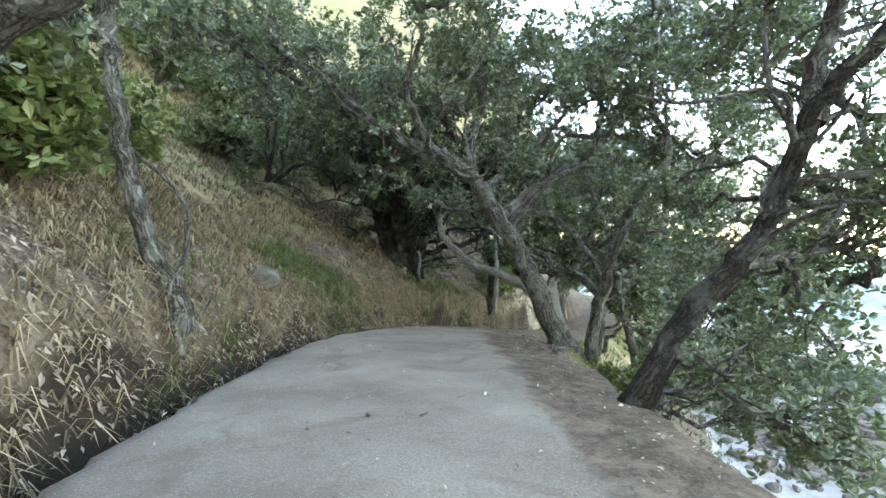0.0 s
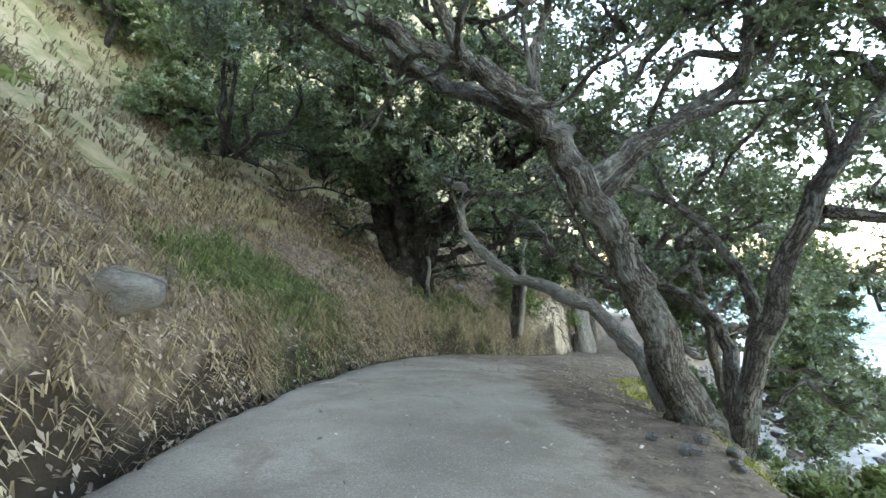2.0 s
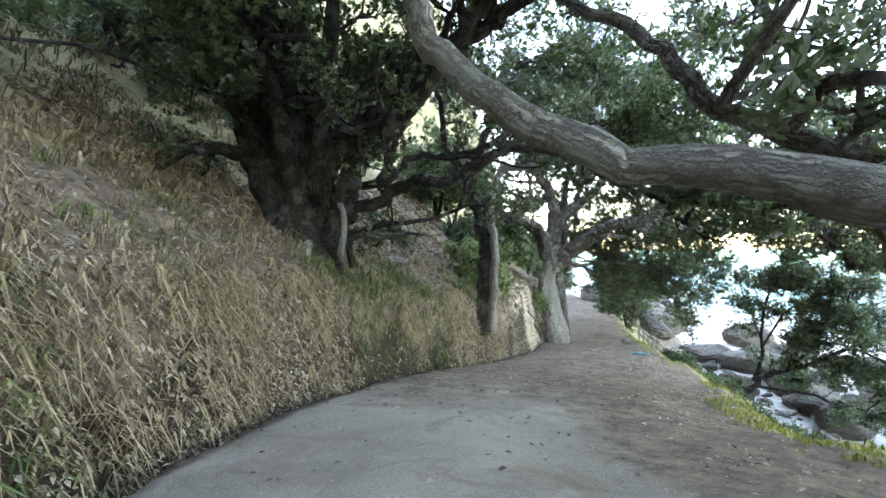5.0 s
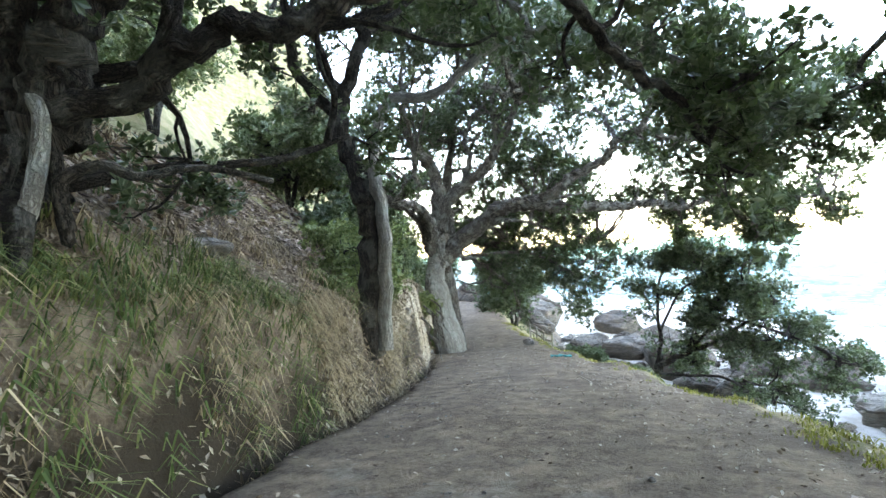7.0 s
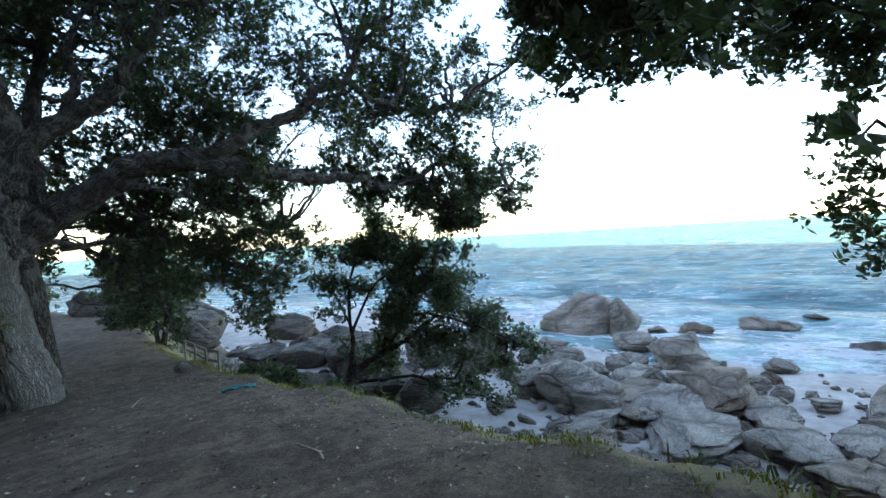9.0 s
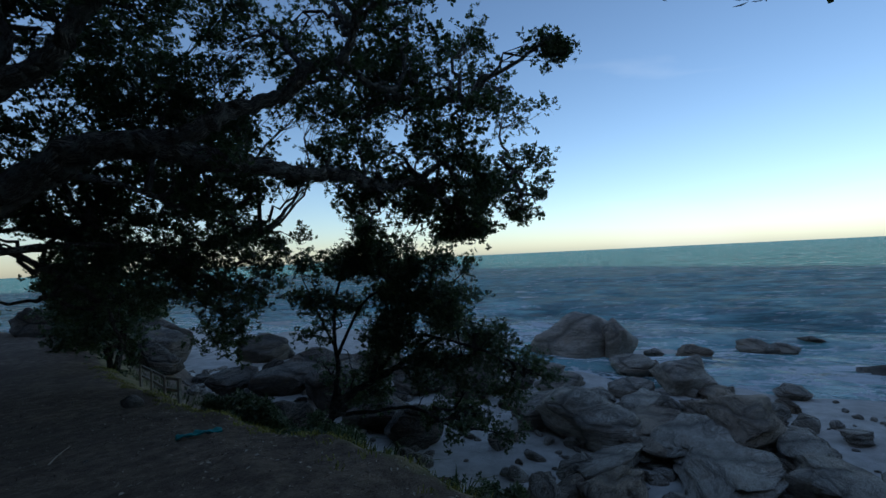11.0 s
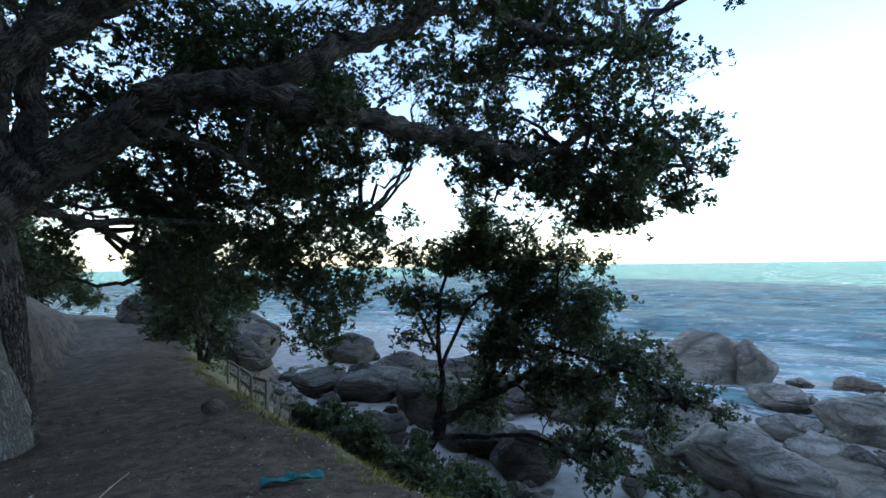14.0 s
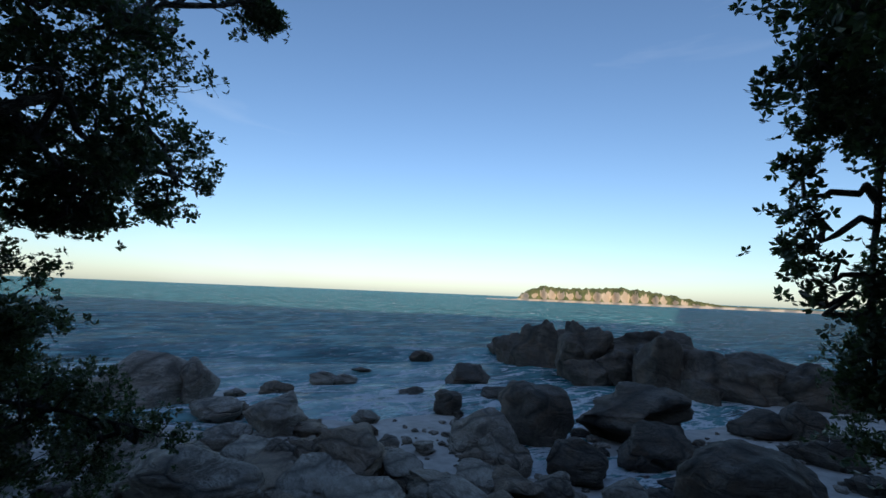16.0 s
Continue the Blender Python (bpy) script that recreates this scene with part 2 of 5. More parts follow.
ROCK = rock_material("grey_rock", (0.31, 0.275, 0.23), (0.54, 0.48, 0.405))
ROCK_WARM = rock_material("brown_rock", (0.22, 0.17, 0.125), (0.44, 0.35, 0.265))
# darker copy of the rock: the point, rocks at low y, painted tree shade
ROCK_DARK = rock_material("dark_rock", (0.1, 0.085, 0.07), (0.21, 0.18, 0.145))
PALE_STONE = rock_material("pale_stone", (0.3, 0.28, 0.25), (0.5, 0.47, 0.43))
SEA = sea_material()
TIMBER = plain_material("weathered_timber", (0.22, 0.2, 0.17), (0.4, 0.37, 0.32), 9)


# ---- mesh helpers ----
class Soup:
    """Gathers vertices and faces for one mesh."""

    def __init__(self):
        self.verts, self.faces, self.grain, self.count = [], [], [], 0

    def add(self, verts, faces, grain=None):
        verts = np.asarray(verts, float)
        self.verts.append(verts)
        if grain is not None:
            self.grain.append(grain)
        self.faces.append(np.asarray(faces, int) + self.count)
        self.count += len(verts)

    def mesh(self, name, material, smooth=True):
        data = bpy.data.meshes.new(name)
        if self.count:
            verts = np.concatenate(self.verts)
            sizes = np.concatenate([np.full(len(f), f.shape[1]) for f in self.faces])
            loops = np.concatenate([f.ravel() for f in self.faces])
            data.vertices.add(len(verts))
            data.vertices.foreach_set("co", verts.ravel())
            data.loops.add(len(loops))
            data.loops.foreach_set("vertex_index", loops)
            data.polygons.add(len(sizes))
            data.polygons.foreach_set("loop_start", np.concatenate([[0], np.cumsum(sizes)[:-1]]))
            data.polygons.foreach_set("use_smooth", np.full(len(sizes), smooth))
            data.update(calc_edges=True)
            if self.grain:
                layer = data.attributes.new("grain", "FLOAT_VECTOR", "POINT")
                layer.data.foreach_set("vector", np.concatenate(self.grain).ravel())
        data.materials.append(material)
        return data


def part(name, soup, material, parent, label="", smooth=True, kind=""):
    ob = new(name, soup.mesh(name, material, smooth) if isinstance(soup, Soup) else soup)
    ob.parent = parent
    if parent is not None:
        ob.matrix_parent_inverse = Matrix.Translation(-Vector(parent.location))
    return tagged(ob, label, kind=kind)


def thing(name, place, label, category, group="", kind=""):
    ob = new(name)
    ob.location = place
    ob.empty_display_size = 0.2
    return tagged(ob, label, category, group, kind)


def curve_through(points, per=5):
    """A smooth line through the points (Catmull-Rom)."""
    p = np.asarray(points, float)
    p = np.vstack([2 * p[0] - p[1], p, 2 * p[-1] - p[-2]])
    out = []
    for i in range(1, len(p) - 2):
        for u in np.linspace(0, 1, per, endpoint=False):
            a, b, c, d = p[i - 1:i + 3]
            out.append(0.5 * (2 * b + (c - a) * u + (2 * a - 5 * b + 4 * c - d) * u * u + (3 * b - a - 3 * c + d) * u ** 3))
    out.append(p[-2])
    return np.array(out)


def tube(soup, line, r0, r1, sides=8, rng=None, rough=0.0, flare=0.0):
    """A tapered, knobbly tube along a line; thick ones have long ridges and swellings. It carries the run of the wood as "grain"."""
    line = np.asarray(line, float)
    n = len(line)
    way = np.gradient(line, axis=0)
    way /= np.linalg.norm(way, axis=1)[:, None] + 1e-9
    run = np.concatenate([[0], np.cumsum(np.linalg.norm(np.diff(line, axis=0), axis=1))])
    side = np.cross(way[0], (0.3, 0.2, 1.0) if abs(way[0][2]) < 0.9 else (1.0, 0.2, 0.1))
    rings, grain = [], []
    turn = np.linspace(0, 2 * np.pi, sides, endpoint=False)
    shift = float(np.abs(line[0]).sum() * 3.7 % 19)
    for i in range(n):
        side = side - way[i] * np.dot(side, way[i])
        side /= np.linalg.norm(side) + 1e-9
        up = np.cross(way[i], side)
        u = i / (n - 1)
        r = r0 + (r1 - r0) * u ** 0.8 + flare * r0 * max(0.0, 1 - u * 6) ** 2
        rad = np.full(sides, r)
        if rough and rng is not None:
            rad = r * (1 + rough * 0.7 * (rng.random(sides) - 0.5) + rough * 0.6 * (rng.random() - 0.5))
            if sides > 12:
                rad *= 1 + 0.06 * np.sin(3 * turn + shift + run[i] * 1.3) + 0.04 * np.sin(5 * turn + 2 * shift - run[i] * 2.1) + 0.05 * math.sin(run[i] * 3.1 + shift)
        ring = np.cos(turn)[:, None] * side + np.sin(turn)[:, None] * up
        rings.append(line[i] + rad[:, None] * ring)
        grain.append(np.stack([r * np.cos(turn), r * np.sin(turn), np.full(sides, run[i] + shift)], 1))
    rings.append(line[-1:] + way[-1] * r1)
    grain.append(np.array([[0.0, 0.0, run[-1] + r1 + shift]]))
    a = np.arange(sides)
    b = np.roll(a, -1)
    faces = np.concatenate([np.stack([a + k * sides, b + k * sides, b + (k + 1) * sides, a + (k + 1) * sides], 1) for k in range(n - 1)])
    base = soup.count
    soup.add(np.concatenate(rings), faces, np.concatenate(grain))
    soup.faces.append(np.stack([a + (n - 1) * sides, b + (n - 1) * sides, np.full(sides, n * sides)], 1) + base)


def leaves(soup, centres, per, spread, size, rng, droop=0.0, slim=0.42):
    """Rosettes of folded leaves: each centre is the tip of a twig, from which the leaves stand out all round."""
    centres = np.asarray(centres, float)
    if not len(centres):
        return
    axis = rng.normal(size=(len(centres), 3)) * 0.55
    axis[:, 2] += 0.8 - droop
    axis /= np.linalg.norm(axis, axis=1)[:, None]
    scale = rng.uniform(0.75, 1.2, (len(centres), 1))
    centres, axis, scale = np.repeat(centres, per, axis=0), np.repeat(axis, per, axis=0), np.repeat(scale, per, axis=0)
    n = len(centres)
    side = np.cross(axis, rng.normal(size=(n, 3)))
    side /= np.linalg.norm(side, axis=1)[:, None]
    way = np.cross(side, axis) + axis * rng.uniform(-0.15, 1.0, (n, 1))
    way /= np.linalg.norm(way, axis=1)[:, None]
    up = np.cross(side, way)
    length = size * scale * rng.uniform(0.75, 1.2, (n, 1))
    base = centres + axis * spread * rng.uniform(-0.5, 0.4, (n, 1)) + way * length * 0.06
    middle = base + way * length * 0.55
    half = side * length * slim * 0.5
    lift = up * length * 0.08
    verts = np.stack([base, middle + half + lift, base + way * length, middle - half + lift], 1).reshape(-1, 3)
    k = np.arange(n)[:, None] * 4
    soup.add(verts, np.concatenate([k + np.array([[0, 1, 2]]), k + np.array([[0, 2, 3]])]))


# ---- the lie of the land ----
PATH = curve_through([(-0.3, -14, 1.0), (-0.3, -6, 0.45), (-0.3, 0, 0.0), (-0.5, 8, -0.55), (-0.3, 13, -1.0), (0.4, 18, -1.7), (2.1, 22, -2.35), (4.8, 26, -3.1),
                      (7.2, 30.2, -3.8), (9.4, 34.6, -4.5), (11.4, 39, -4.95), (14.6, 46, -5.25), (18.0, 53.5, -5.3), (20.5, 60, -5.2), (20.5, 70, -5.0)], 12)
HALF = [(-14, 2.1), (0, 2.1), (8, 2.6), (20, 2.5), (26, 2.2), (31, 2.15), (36, 2.1), (40, 1.9), (45, 1.5), (70, 1.5)]   # half the width of the path by y
SEA_LEVEL = -9.8


def lie(x, y):
    """Signed distance from the middle of the path (right is plus), the path's height and its half width at points (arrays)."""
    best = np.full(x.shape, 1e9)
    side, height, along = np.zeros_like(best), np.zeros_like(best), np.zeros_like(best)
    for a, b in zip(PATH[:-1], PATH[1:]):
        dx, dy = b[0] - a[0], b[1] - a[1]
        u = np.clip(((x - a[0]) * dx + (y - a[1]) * dy) / (dx * dx + dy * dy), 0, 1)
        ex, ey = x - a[0] - u * dx, y - a[1] - u * dy
        d = np.hypot(ex, ey)
        near = d < best
        best = np.where(near, d, best)
        side = np.where(near, np.sign(ex * dy - ey * dx), side)
        height = np.where(near, a[2] + u * (b[2] - a[2]), height)
        along = np.where(near, a[1] + u * dy, along)
    half = np.interp(along, [h[0] for h in HALF], [h[1] for h in HALF])
    return best * side, height, half, along


def wavy(x, y, size, seed=0.0):
    """A smooth, irregular wave between about -1 and 1."""
    x, y = x / size + seed, y / size - seed * 1.7
    return (np.sin(x * 2.1 + 1.3 * np.sin(y * 1.7 + seed)) + np.sin(y * 2.4 + 1.1 * np.sin(x * 1.9 + 2 * seed)) + np.sin((x + y) * 1.45 + seed)) / 3


def terrain(x, y):
    """Height of the ground at points (arrays)."""
    x, y = np.asarray(x, float), np.asarray(y, float)
    d, z0, half, along = lie(x, y)
    edge = 0.12 * wavy(x, y, 0.9, 1.0)
    left = -d - half + edge                         # metres past the path's left edge
    bank = np.interp(along, [-14, 5, 12, 20, 30, 36, 42, 55, 70], [1.2, 1.25, 1.3, 1.7, 1.8, 2.9, 2.5, 1.0, 0.6])
    steep = np.interp(along, [-14, 12, 20, 26, 31, 45], [0.55, 0.5, 0.45, 0.38, 0.32, 0.45])
    ditch = -0.55 * np.exp(-((left - 0.27) / 0.22) ** 2)
    ditch *= 1 + 1.3 * np.exp(-((x + 3.3) ** 2 + (y - 6.7) ** 2) / 0.3) + 1.6 * np.exp(-((x - 5.5) ** 2 + (y - 32.0) ** 2) / 0.35)
    ditch *= 1 - 0.75 * np.clip((along - 32.5) / 2, 0, 1)
    rise = bank * np.clip((left - 0.4) / steep, 0, 1) ** 0.8
    slope = np.interp(along, [-14, 0, 20, 30, 40, 50, 70], [0.62, 0.62, 0.62, 0.7, 0.75, 0.7, 0.65])
    hill = slope * np.clip(left - 0.4 - steep, 0, None) + 0.52 * np.clip(left - 12, 0, 50)
    rough = (0.16 * wavy(x, y, 1.1, 2.0) + 0.09 * wavy(x, y, 0.45, 3.0) + 0.05 * wavy(x, y, 0.2, 5.0)) * np.clip((left - 0.3) * 1.5, 0, 1) + 0.5 * wavy(x, y, 5.0, 4.0) * np.clip((left - 3) / 4, 0, 1)
    wall = np.clip((along - 30) / 3, 0, 1) * np.clip((44 - along) / 3, 0, 1) * np.clip(left / 0.4, 0, 1) * np.clip((2 - left) / 0.6, 0, 1)
    rough += wall * (0.22 * wavy(x, y, 0.5, 12.0) + 0.16 * wavy(x, y, 0.22, 13.0))
    up = z0 + ditch + rise + hill + rough
    right = d - half + edge
    verge = np.interp(along, [-14, 10, 16, 26, 36, 70], [0.3, 0.5, 1.6, 1.6, 1.0, 1.2])
    fall = np.interp(along, [-14, 20, 30, 40, 50, 70], [1.0, 0.95, 0.9, 0.7, 0.55, 0.4])
    down = z0 - 0.12 * np.clip(right, 0, verge) - fall * np.clip(right - verge, 0, None)
    down += (0.07 * wavy(x, y, 0.7, 6.0) + 0.2 * wavy(x, y, 2.2, 7.0)) * np.clip(right / 1.5, 0, 1)
    out = np.clip(right - verge - np.clip((z0 + 8.7) / fall, 0, None), 0, None)
    beach = -8.7 - np.interp(along, [-14, 12, 20, 28, 70], [0.07, 0.085, 0.105, 0.05, 0.05]) * out + 0.13 * wavy(x, y, 2.5, 8.0) + 0.3 * wavy(x, y, 7.0, 9.0) * np.clip(out / 6, 0, 1)
    down = np.where(right > 0, np.maximum(down, beach), 0)
    flat = z0 + 0.03 * wavy(x, y, 1.6, 10.0) + 0.012 * wavy(x, y, 0.35, 11.0) - 0.05 * (np.clip(np.abs(d) / half, 0, 1)) ** 2
    z = np.where(left > 0, up, np.where(right > 0, down - 0.05, flat))
    return np.maximum(z, -12.5)


def ground_z(x, y):
    return float(terrain(np.array([x]), np.array([y]))[0])


def spaced(*runs):
    out = [np.arange(a, b, step) for a, b, step in runs]
    return np.unique(np.round(np.concatenate(out), 4))


def build_ground():
    xs = spaced((-400, -60, 40), (-60, -14, 1.5), (-14, -6, 0.4), (-6, 13, 0.11), (13, 34, 0.4), (34, 70, 1.0), (70, 130, 6))
    ys = spaced((-400, -70, 40), (-70, -14, 2.0), (-14, -1, 0.4), (-1, 42, 0.14), (42, 64, 0.5), (64, 110, 2.0), (110, 401, 40))
    gx, gy = np.meshgrid(xs, ys)
    flat_x, flat_y = gx.ravel(), gy.ravel()
    z = np.concatenate([terrain(flat_x[i:i + 20000], flat_y[i:i + 20000]) for i in range(0, len(flat_x), 20000)])
    w, h = len(xs), len(ys)
    soup = Soup()
    k = (np.arange(h - 1)[:, None] * w + np.arange(w - 1)[None, :]).ravel()
    soup.add(np.stack([flat_x, flat_y, z], 1), np.stack([k, k + 1, k + w + 1, k + w], 1))
    data = soup.mesh("ground", GROUND)
    d, z0, half, along = lie(flat_x, flat_y)
    inside = np.clip((half - np.abs(d)) / 0.5 + 0.5, 0, 1)
    brown = np.clip((d - half * 0.35) / 1.2, 0, 1) * np.interp(along, [0, 14, 22], [0.8, 0.75, 0.35]) + np.interp(along, [12, 20, 28], [0.0, 0.35, 1.2])
    verge = 0.7 * np.clip((d - half - 0.9) / 0.6, 0, 1) * np.clip((half + 3.5 - d) / 1.0, 0, 1) + np.clip((-d - half - 3.0) / 3, 0, 0.75)
    beach = np.clip((-8.2 - z) / 0.5, 0, 1)
    past = -d - half
    # mask of the dark strip, fading out past along 32.5
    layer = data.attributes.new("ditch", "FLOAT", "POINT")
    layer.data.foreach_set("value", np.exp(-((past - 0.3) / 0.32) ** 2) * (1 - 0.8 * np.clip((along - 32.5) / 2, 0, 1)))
    clay = np.clip((past - 0.2) / 0.25, 0, 1) * np.clip((2.0 - past) / 0.7, 0, 1) * np.clip((along - 26) / 5, 0, 1) * np.clip((46 - along) / 3, 0, 1)
    layer = data.attributes.new("clay", "FLOAT", "POINT")
    layer.data.foreach_set("value", clay)
    layer = data.color_attributes.new("zone", "FLOAT_COLOR", "POINT")
    layer.data.foreach_set("color", np.stack([inside - brown, verge, beach, np.ones_like(z)], 1).ravel())
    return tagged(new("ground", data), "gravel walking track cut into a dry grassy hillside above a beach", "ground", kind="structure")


def build_sea():
    xs = spaced((-200, 10, 30), (10, 70, 0.5), (70, 160, 2.5), (160, 600, 20), (600, 4600, 400))
    ys = spaced((-4400, -600, 400), (-600, -100, 20), (-100, -30, 3), (-30, 60, 0.6), (60, 160, 3), (160, 600, 20), (600, 4600, 400))
    gx, gy = np.meshgrid(xs, ys)
    x, y = gx.ravel(), gy.ravel()
    calm = np.exp(-np.hypot(x - 10, y - 25) / 260)
    across = x * 0.95 - y * 0.2
    z = SEA_LEVEL + calm * (0.3 * np.sin(across * 0.42 + 1.8 * wavy(x, y, 18, 1.0)) + 0.22 * wavy(x, y * 0.5, 2.4, 2.0) + 0.12 * wavy(x, y * 0.5, 1.0, 3.0))
    line = np.abs(((across + 5 * wavy(x, y, 30, 6.0)) - 62) / 3.2)
    z += 0.55 * np.exp(-line ** 2) * np.clip((x - 30) / 20, 0, 1)      # one swell about to break
    w, h = len(xs), len(ys)
    soup = Soup()
    k = (np.arange(h - 1)[:, None] * w + np.arange(w - 1)[None, :]).ravel()
    soup.add(np.stack([x, y, z], 1), np.stack([k, k + 1, k + w + 1, k + w], 1))
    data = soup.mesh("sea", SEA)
    # nearshore mask: foam, lighter water and more of the painted sky reflection
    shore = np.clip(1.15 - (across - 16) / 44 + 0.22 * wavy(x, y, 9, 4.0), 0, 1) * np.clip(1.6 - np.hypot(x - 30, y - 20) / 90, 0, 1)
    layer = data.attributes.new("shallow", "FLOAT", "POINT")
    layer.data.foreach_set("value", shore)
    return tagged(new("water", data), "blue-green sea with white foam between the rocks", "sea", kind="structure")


build_ground()
build_sea()


# ---- trees ----
class Tree:
    """A gnarled coastal tree: drawn limbs, grown branches, twigs and a crown of leaf rosettes."""

    def __init__(self, base, label, seed, bark=None, leaf=None, leaf_size=0.18, density=9, group="coastal trees", name="coastal_tree"):
        self.root = thing(name, base, label, "tree", group)
        self.rng = np.random.default_rng(seed)
        self.bark, self.leaf, self.leaf_size, self.density = bark or BARK, leaf or LEAF, leaf_size, density
        self.twigs, self.crown, self.tips = Soup(), Soup(), []
        self.first, self.lines = True, []

    def limb(self, points, r0, r1, grow=6, reach=1.6, name="", bark=None, flare=0.0, start=0.35, lift=0.25, label=""):
        """A limb through the points; grow: how many side branches leave it."""
        rng = self.rng
        line = curve_through(points, 9 if r0 > 0.2 else 6)
        line[1:-1] += rng.normal(size=(len(line) - 2, 3)) * min(r0, 0.25) * (0.16 if grow else 0.03)
        if name != "root":
            self.lines.append(line)
        soup = Soup()
        tube(soup, line, r0, r1, 22 if max(r0, r1) > 0.22 else 14 if r0 > 0.12 else 9 if r0 > 0.08 else 7, rng, 0.15 if r0 < 0.3 else 0.05, flare)
        name = name or ("trunk" if self.first else "limb")
        part(name, soup, bark or self.bark, self.root, label)
        self.first = False
        way = np.gradient(line, axis=0)
        for j in range((grow + 1) // 2):
            u = start + (1 - start) * (j + rng.random()) / ((grow + 1) // 2)
            k = min(len(line) - 2, int(u * (len(line) - 1)))
            tangent = way[k] / np.linalg.norm(way[k])
            out = np.cross(tangent, rng.normal(size=3))
            out = out / np.linalg.norm(out) * 1.1 + tangent * 0.5 + np.array([0, 0, lift])
            r = r0 + (r1 - r0) * u
            self.branch(line[k], out, reach * rng.uniform(0.7, 1.25), max(0.012, r * 0.5), 2)
        if grow:
            self.branch(line[-1], way[-1], reach * 0.9, max(0.012, r1 * 0.9), 2)
        return line

    def branch(self, place, way, length, radius, level):
        rng = self.rng
        way = np.asarray(way, float)
        way = way / (np.linalg.norm(way) + 1e-9)
        steps = 5 if level else 3
        line = [np.asarray(place, float)]
        for i in range(steps):
            way = way + rng.normal(size=3) * 0.3 + np.array([0, 0, 0.04])
            way /= np.linalg.norm(way)
            line.append(line[-1] + way * length / steps)
        line = np.array(line)
        tube(self.twigs, line, radius, radius * 0.4, 5 if level > 1 else 3)
        if level == 0:
            self.tips.append(line[-1])
            self.tips.append(line[2])
            return
        for j in range(4 if level == 2 else 3):
            k = int(rng.integers(2, steps + 1))
            out = way * 0.6 + rng.normal(size=3) * 0.75 + np.array([0, 0, 0.1])
            self.branch(line[k], out, length * rng.uniform(0.4, 0.65), radius * 0.5, level - 1)
        self.tips.append(line[-1])

    def gnarled(self, count, length, radius, low=0.35, high=0.9):
        """Bare twisting limbs that leave the drawn ones and reach up into the crown."""
        rng = self.rng
        lines = [l for l in self.lines if len(l) > 12]
        for k in range(count):
            line = lines[int(rng.integers(len(lines)))]
            i = int(len(line) * rng.uniform(low, high))
            tangent = line[min(i + 1, len(line) - 1)] - line[i - 1]
            way = tangent / np.linalg.norm(tangent) + rng.normal(size=3) * 0.8 + np.array([0, 0, 0.5])
            points, place, turn = [line[i]], line[i].copy(), rng.normal(size=3)
            for step in range(7):
                turn = turn * 0.5 + rng.normal(size=3) * 0.7
                way = way / np.linalg.norm(way) + turn * 0.55 + np.array([0, 0, 0.12])
                place = place + way / np.linalg.norm(way) * length / 7 * rng.uniform(0.7, 1.3)
                points.append(place)
            soup = Soup()
            r = radius * rng.uniform(0.6, 1.3)
            tube(soup, curve_through(points, 4), r, r * 0.35, 7, rng, 0.15)
            part("limb", soup, self.bark, self.root)
            self.lines.append(np.array(points))

    def clump(self, x, y, z, r, n=10, flat=0.75):
        """A mass of foliage about r metres round (x, y, z), on a bough that leaves the nearest limb."""
        rng = self.rng
        centre, size = np.array([x, y, z]), np.array([r, r, r * flat])
        points = np.concatenate(self.lines)
        gap = np.linalg.norm(points - centre, axis=1) + 2.0 * np.clip(points[:, 2] - z, 0, None) * 0.2
        start = points[int(np.argmin(gap))]
        length = np.linalg.norm(centre - start)
        bend = (start + centre) / 2 + rng.normal(size=3) * 0.13 * length
        bough = curve_through([start, bend, centre], 5)
        bough[1:-1] += rng.normal(size=(len(bough) - 2, 3)) * 0.06 * min(length, 2.0)
        tube(self.twigs, bough, 0.025 + 0.02 * min(length, 3.5), 0.015, 6)
        for i in range(n):
            way = rng.normal(size=3)
            way /= np.linalg.norm(way)
            hub = centre + way * size * rng.uniform(0.25, 1.2)
            root = bough[int(rng.integers(len(bough) // 2, len(bough)))]
            bend = (root + hub) / 2 + rng.normal(size=3) * 0.12 * size
            tube(self.twigs, curve_through([root, bend, hub], 2), 0.018, 0.008, 3)
            for j in range(7):
                off = rng.normal(size=3) * 0.21 * r ** 0.6 * np.array([1, 1, 0.6])
                self.tips.append(hub + off)
                if j < 4:
                    tube(self.twigs, np.array([hub, hub + off]), 0.007, 0.004, 3)

    def canopy(self, count, xs, ys, zs, r=1.2, n=11):
        """Foliage clumps strewn through a box of the canopy."""
        for k in range(count):
            self.clump(self.rng.uniform(*xs), self.rng.uniform(*ys), self.rng.uniform(*zs), r * self.rng.uniform(0.75, 1.2), n)

    def clumps(self, *places, n=10):
        for x, y, z, r in places:
            self.clump(x, y, z, r, n)

    def done(self, spread=0.05, rosettes=2, scatter=0.12, slim=0.5):
        rng = self.rng
        tips = np.array(self.tips)
        if len(tips):
            centres = np.repeat(tips, rosettes, axis=0) + rng.normal(size=(len(tips) * rosettes, 3)) * scatter
            leaves(self.crown, centres, self.density, spread, self.leaf_size, rng, 0.0, slim)
            part("crown", self.crown, self.leaf, self.root, "glossy dark green leaves", smooth=False)
        part("branchwork", self.twigs, self.bark, self.root, "thin bare twigs", kind="stuff")
        return self.root


